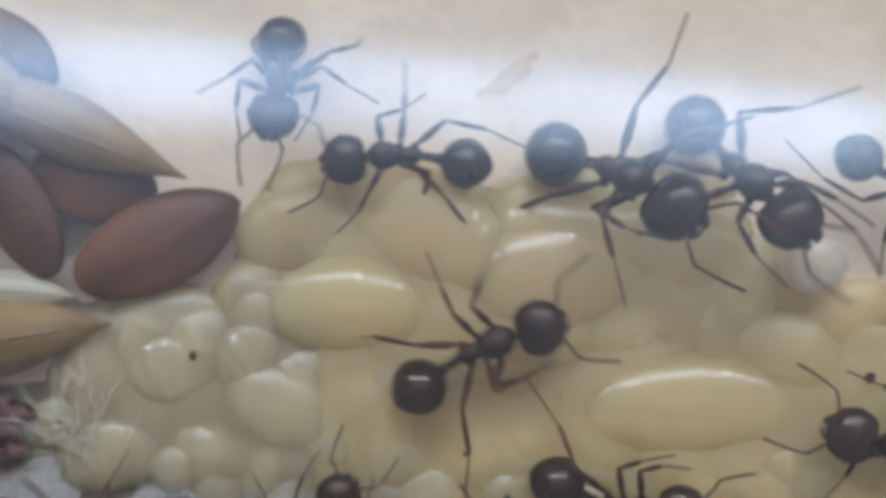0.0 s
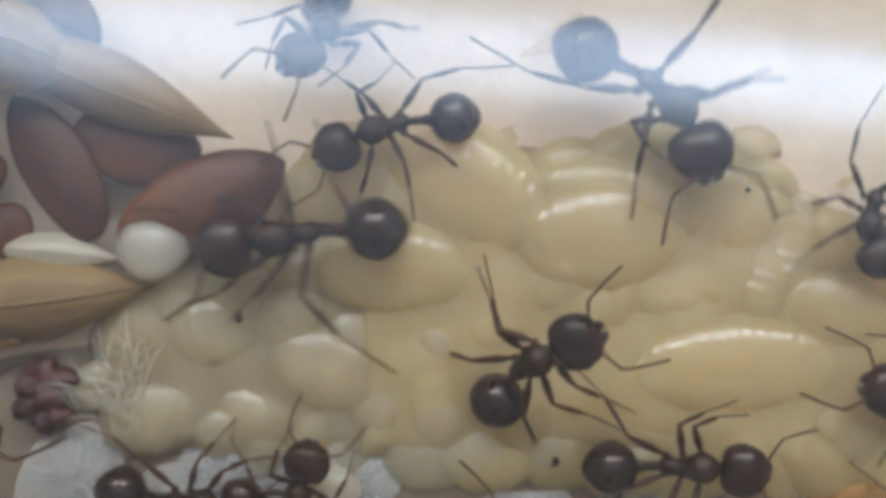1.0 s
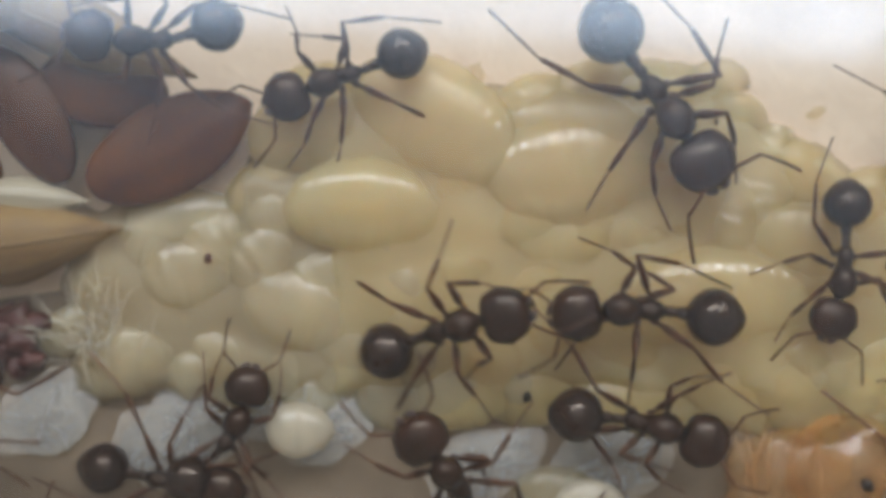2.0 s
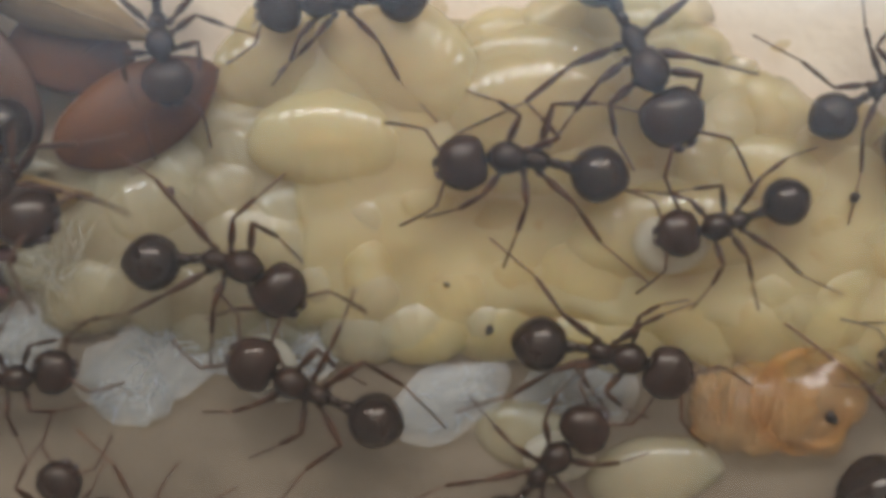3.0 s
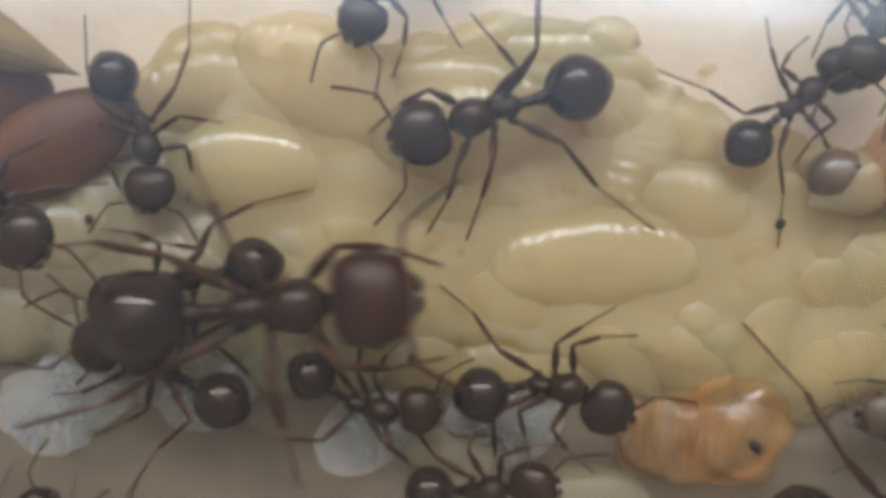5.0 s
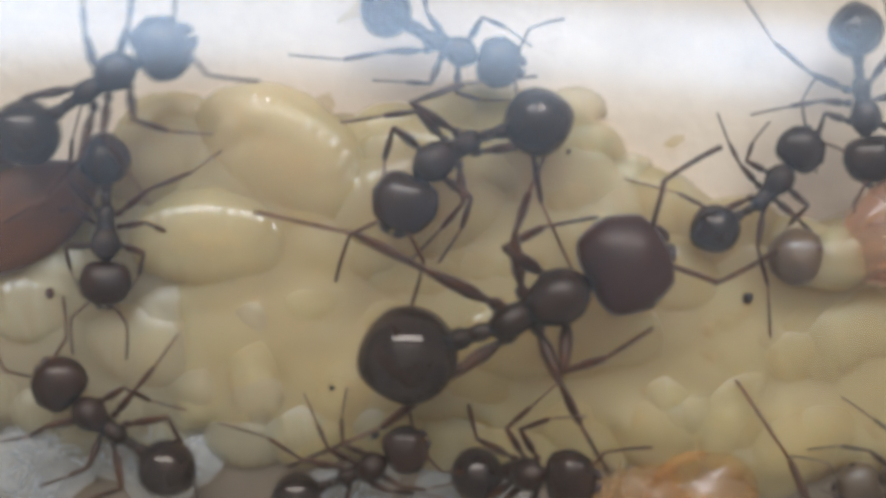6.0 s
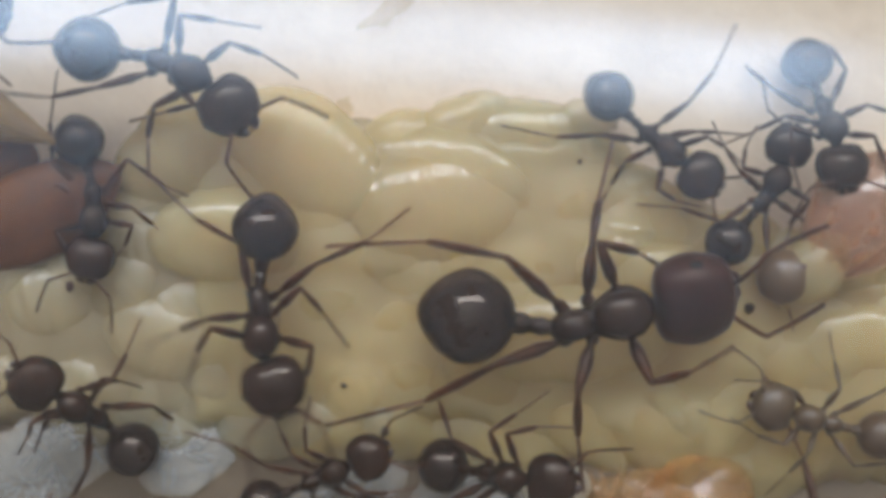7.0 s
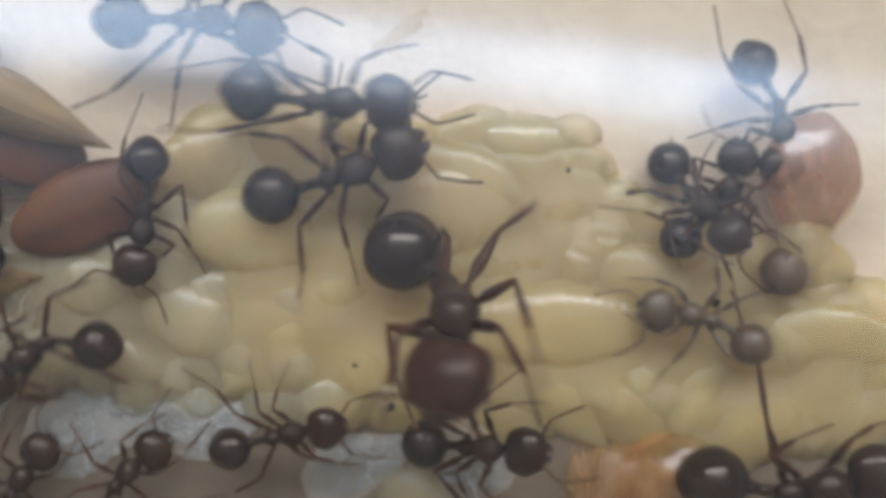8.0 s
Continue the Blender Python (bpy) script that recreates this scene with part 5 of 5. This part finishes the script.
    STANCES["lowright"] = (
        (3.5, 52, -40, 96, -8, 140, -18, -52, 40, -96, 8, -140, -35),
        (4.0, 52, -40, 96, -8, 137, -18, -52, 40, -96, 8, -140, -35),
        (8.0, 52, -40, 138, -126, 104, -18, -52, 40, -96, 8, -140, -35),
    )
    STANCES["seedside"] = (
        (0.5, 64, -6, 162, -90, 134, -6, -83, -79, -99, 6, -143, -48),
        (1.0, 64, -6, 99, -12, 134, -6, -83, -79, -63, 6, -140, -36),
        (1.5, 52, -6, 87, -12, 140, 12, -83, -79, -141, 126, -101, -84),
        (3.5, 45, 16, 40, -19, 124, -24, -5, 95, -81, 1, -98, -89),
        (6.0, 82, -72, 150, -32, 178, -17, -67, 80, -90, -80, -150, 2),
        (6.5, 66, -44, 150, -32, 178, -17, -67, 80, -132, 50, -163, 13),
        (7.0, 58, -41, 48, -6, 77, 12, -67, 80, -114, 36, -146, 6),
        (7.5, 51, -39, 92, -44, 146, -114, -67, 80, -105, 84, -146, 0),
    )
    STANCES["nurse"] = (
        (3.5, 49, -4, 111, -57, 146, -84, -110, -95, -96, 8, -122, -66),
        (4.0, 49, -4, 111, -57, 146, -84, -110, -95, -96, 8, -140, -60),
        (5.7, 49, -4, 111, -57, 146, -84, -110, -95, -96, 8, -126, -82),
        (6.8, 47, 87, 116, -33, 146, -84, -110, 14, -96, 8, -136, -72),
        (7.0, 47, 87, 21, 108, 125, -6, -110, 14, -60, -120, -137, -54),
    )
    STANCES["smallright"] = (
        (5.7, 110, -95, 86, -29, 156, -54, -94, -83, -96, 8, -151, 34),
    )
    STANCES["leftseed"] = (
        (6.5, 29, 32, 69, 6, 161, 23, -109, 58, -121, 27, -132, -39),
        (7.0, 52, -47, 108, -84, 95, 108, -127, 36, -21, -126, -140, -12),
        (7.5, 76, -126, 111, -78, 140, 30, -55, 0, -117, 6, -170, 96),
        (8.0, 73, -36, 84, 66, 149, 31, -127, 114, -90, 6, -158, -6),
    )
    STANCES["corner"] = (
        (6.5, 52, -40, 96, -8, 140, 35, -110, 95, -96, 8, -117, -28),
        (7.0, 52, -40, 96, -8, 140, 35, -110, 95, -96, 8, -131, -38),
    )
    STANCES["lower"] = (
        (2.0, 1, 78, 81, 6, 149, -12, -110, 76, -162, 126, -65, -120),
        (3.7, 96, -95, 113, -42, 135, -8, -110, 76, -150, 95, -128, -35),
        (4.0, 96, -95, 78, -6, 80, 114, -110, 73, -153, 126, -128, -35),
    )
    STANCES["edgeright"] = (
        (2.0, 110, -57, 70, -24, 103, -8, -51, 16, -103, 42, -136, -49),
        (3.5, 79, -18, 114, 6, 146, 6, -51, 16, -93, 102, -134, -12),
        (4.0, 127, -54, 123, -24, 140, -12, -51, 16, -42, 6, -122, -42),
    )
    STANCES["carrier"] = (
        (0.5, 31, 0, 24, -12, 140, -78, -52, 40, -93, -30, -143, -6),
        (1.0, 31, 0, 42, -12, 77, 48, -52, 40, -96, 8, -191, 126),
    )
    STANCES["topleft"] = (
        (5.5, 76, -90, 102, -30, 122, 30, -88, 84, -131, 52, -140, -35),
        (7.5, 76, -120, 75, -41, 137, -126, -79, 96, -131, 52, -140, -35),
    )
    STANCES["bottommid"] = (
        (3.5, 52, -40, 96, -8, 140, 6, -52, 0, -96, 8, -140, -35),
    )
    STANCES["latecomer"] = (
        (8.0, 52, -40, 96, -8, 65, 126, -25, -30, -105, 6, -134, -12),
    )
    wait = 0.125
    for number, (key, (size, rows)) in enumerate(WAYS.items()):
        rnd = random.Random(100 + number)
        kit, broad = {"major": (MAJOR, 1.03), "callow": (CALLOW, 1.0)}.get(key, (WORKER, 1.0))
        root, front, rear, legs, feelers = ant(LABELS.get(key, "black worker ant tending the brood heap"), kit, size, broad)
        walk(root, [(t, mm(x, y, z, 0, -pitch, turn)) for t, x, y, z, turn, pitch, h, g in rows])
        tilt = (lambda t: float(np.interp(t, (6.4, 7.0, 7.5, 7.8), (0, 34, 66, 0)))) if key == "major" else (lambda t: 0.0)
        walk(front, [(t, mm(0.98, 0, 0, tilt(t), pitch * 0.5, h)) for t, x, y, z, turn, pitch, h, g in rows])
        walk(rear, [(t, mm(-0.50, 0, 0, 0, 0, g)) for t, x, y, z, turn, pitch, h, g in rows])
        # The gait: legs swing by the way gone, in two sets of three; a standing ant shifts them only a little.
        times = np.arange(0, 8.001, wait)
        xs, ys, th = (np.interp(times, [r[0] for r in rows], [r[k] for r in rows]) for k in (1, 2, 4))
        gone = np.concatenate(([0], np.cumsum(np.hypot(np.diff(xs), np.diff(ys)) + np.abs(np.diff(np.radians(th))) * 1.0)))
        pace = np.gradient(gone, times)
        stances = STANCES.get(key)
        order = {"front": 0, "middle": 1, "hind": 2}
        for n, (leg, x, y, turn, s, kind, lower) in enumerate(legs):
            rest, bend = rnd.uniform(-16, 16), -LEG[kind][3] * s + rnd.uniform(-24, 24)
            lag = math.pi * ((n // 2 + (s > 0)) % 2)
            if stances:
                col = 1 + 2 * (order[kind] + (0 if s > 0 else 3))
                base = np.interp(times, [r[0] for r in stances], [r[col] for r in stances])
                share = 0.22
                bends = np.interp(times, [r[0] for r in stances], [r[col + 1] for r in stances])
                for low in lower:
                    walk(low, [(float(t), knee_pose(kind, float(b))) for t, b in zip(times, bends)])
            else:
                base, share = np.full(len(times), turn + rest), 1.0
                for low in lower:
                    low.matrix_basis = knee_pose(kind, bend)
            keys = []
            for k in range(len(times)):
                phase = 2 * math.pi * gone[k] / (3.2 * size) + lag
                swing = min(1.0, pace[k] / 5.0) * share
                a = (3 * share + 18 * swing) * math.sin(phase + rnd.uniform(-0.1, 0.1)) * s
                up = 10 * swing * max(0.0, math.cos(phase))
                keys.append((float(times[k]), mm(x, y, -0.22, 0, 0, float(base[k]) + a) @ pose(0, 0, 0, 0, -up, 0)))
            walk(leg, keys)
        for n, feeler in enumerate(feelers):
            s = 1 - 2 * n
            p0 = rnd.uniform(0, 6)
            walk(feeler, [(float(t), mm(1.26, 0.22 * s, 0.18, 0, 0, s * (8 + 20 * math.sin(t * 4.3 + p0) + rnd.uniform(-8, 8)))) for t in np.arange(0, 8.01, 0.25)])
    # The seed store slips a millimetre towards the brood between two and three seconds.
    for seed in STORE:
        m = seed.matrix_basis.copy()
        n = mm(0.1, -0.95, 0) @ m
        walk(seed, [(0.0, m), (2.2, m), (2.5, mm(0.02, -0.25, 0) @ m), (3.0, mm(0.08, -0.8, 0) @ m), (3.3, n), (8.0, n)])
    pupa = larva(0, 0, 0, 1.75, 1.5, 0, 0.05, M_EGG, "white_pupa", "round white pupa held in the jaws of an ant")
    walk(pupa, [(t, mm(x, y, 1.3, 0, 0, a)) for t, x, y, a in ((0.00, 8.81, 0.46, 0), (0.30, 5.47, 0.93, 10), (0.50, 3.41, 2.08, 20), (0.60, 2.40, 0.97, 22), (0.70, 0.22, 2.41, 24), (0.80, -1.29, 3.05, 20), (0.90, -6.01, 0.85, 10), (1.00, -8.77, -0.18, 0), (1.10, -9.33, 0.45, 4), (1.20, -11.59, 0.46, 8), (1.40, -15.89, 0.54, 0), (8.00, -17.64, -0.57, 0))])
    pupa_two = larva(0, 0, 0, 1.85, 1.5, 0, 0.05, M_EGG, "white_pupa", "round white pupa held in the jaws of an ant", 3)
    walk(pupa_two, [(t, mm(x, y, 1.2, 0, 0, a)) for t, x, y, a in ((0.00, 18.18, -3.62, 0), (2.20, 13.55, -4.76, 0), (2.80, 7.84, -3.68, 0), (3.30, 3.58, -3.42, 0), (3.50, 2.85, -3.79, 8), (3.70, 0.93, -4.54, 15), (4.00, -0.40, -6.26, 20), (4.40, -0.74, -8.01, 30), (5.00, -0.73, -10.29, 30), (8.00, -0.72, -14.72, 30))])
    pupa_three = larva(0, 0, 0, 1.7, 1.4, 0, 0.05, M_EGG, "white_pupa", "round white pupa held in the jaws of an ant", 5)
    walk(pupa_three, [(t, mm(x, y, 1.1, 0, 0, a)) for t, x, y, a in ((0.00, -4.50, -6.20, 0), (3.30, -4.50, -6.20, 0), (3.50, -7.39, -7.24, 60), (3.70, -8.78, -7.69, 60), (4.00, -11.79, -7.45, 60), (8.00, -14.52, -6.38, 60))])
    pupa_four = larva(0, 0, 0, 1.8, 1.3, 0, 0.05, M_EGG, "white_pupa", "round white pupa lying beside the workers", 7)
    walk(pupa_four, [(t, mm(x, y, 0.9, 0, 0, a)) for t, x, y, a in ((0.00, 2.67, -7.12, 0), (5.50, 3.76, -9.31, 0), (6.50, 5.39, -7.31, 0), (7.00, 5.51, -6.89, 0), (7.30, 2.98, -7.11, 0), (7.50, 2.71, -7.25, 0), (8.00, 3.14, -6.45, 0))])
    torn_seed = dragged_seed()
    walk(torn_seed, [(t, mm(x, y, 1.3, 0, 0, a)) for t, x, y, a in ((0.00, 15.29, -1.36, 200), (3.50, 13.36, -1.17, 200), (5.50, 13.35, -1.02, 200), (6.00, 13.64, -1.04, 200), (6.50, 13.49, -1.07, 200), (7.00, 12.71, -0.45, 228), (7.30, 12.91, -0.24, 240), (7.50, 13.08, 0.34, 250), (7.70, 12.76, 0.12, 258), (8.00, 12.84, 0.73, 266))])
    little_seed = round_seed()
    walk(little_seed, [(t, mm(x, y, 1.25, 0, 0, a)) for t, x, y, a in ((0.00, 12.35, -1.37, 0), (3.50, 11.66, -1.21, 0), (5.50, 11.66, -1.31, 0), (6.00, 11.51, -1.40, 0), (6.50, 11.65, -1.25, 5), (7.00, 11.17, -1.58, 10), (7.30, 11.71, -1.41, 25), (7.50, 12.81, -1.44, 50), (7.70, 12.54, -1.59, 60), (8.00, 12.23, -1.42, 80))])


motions()
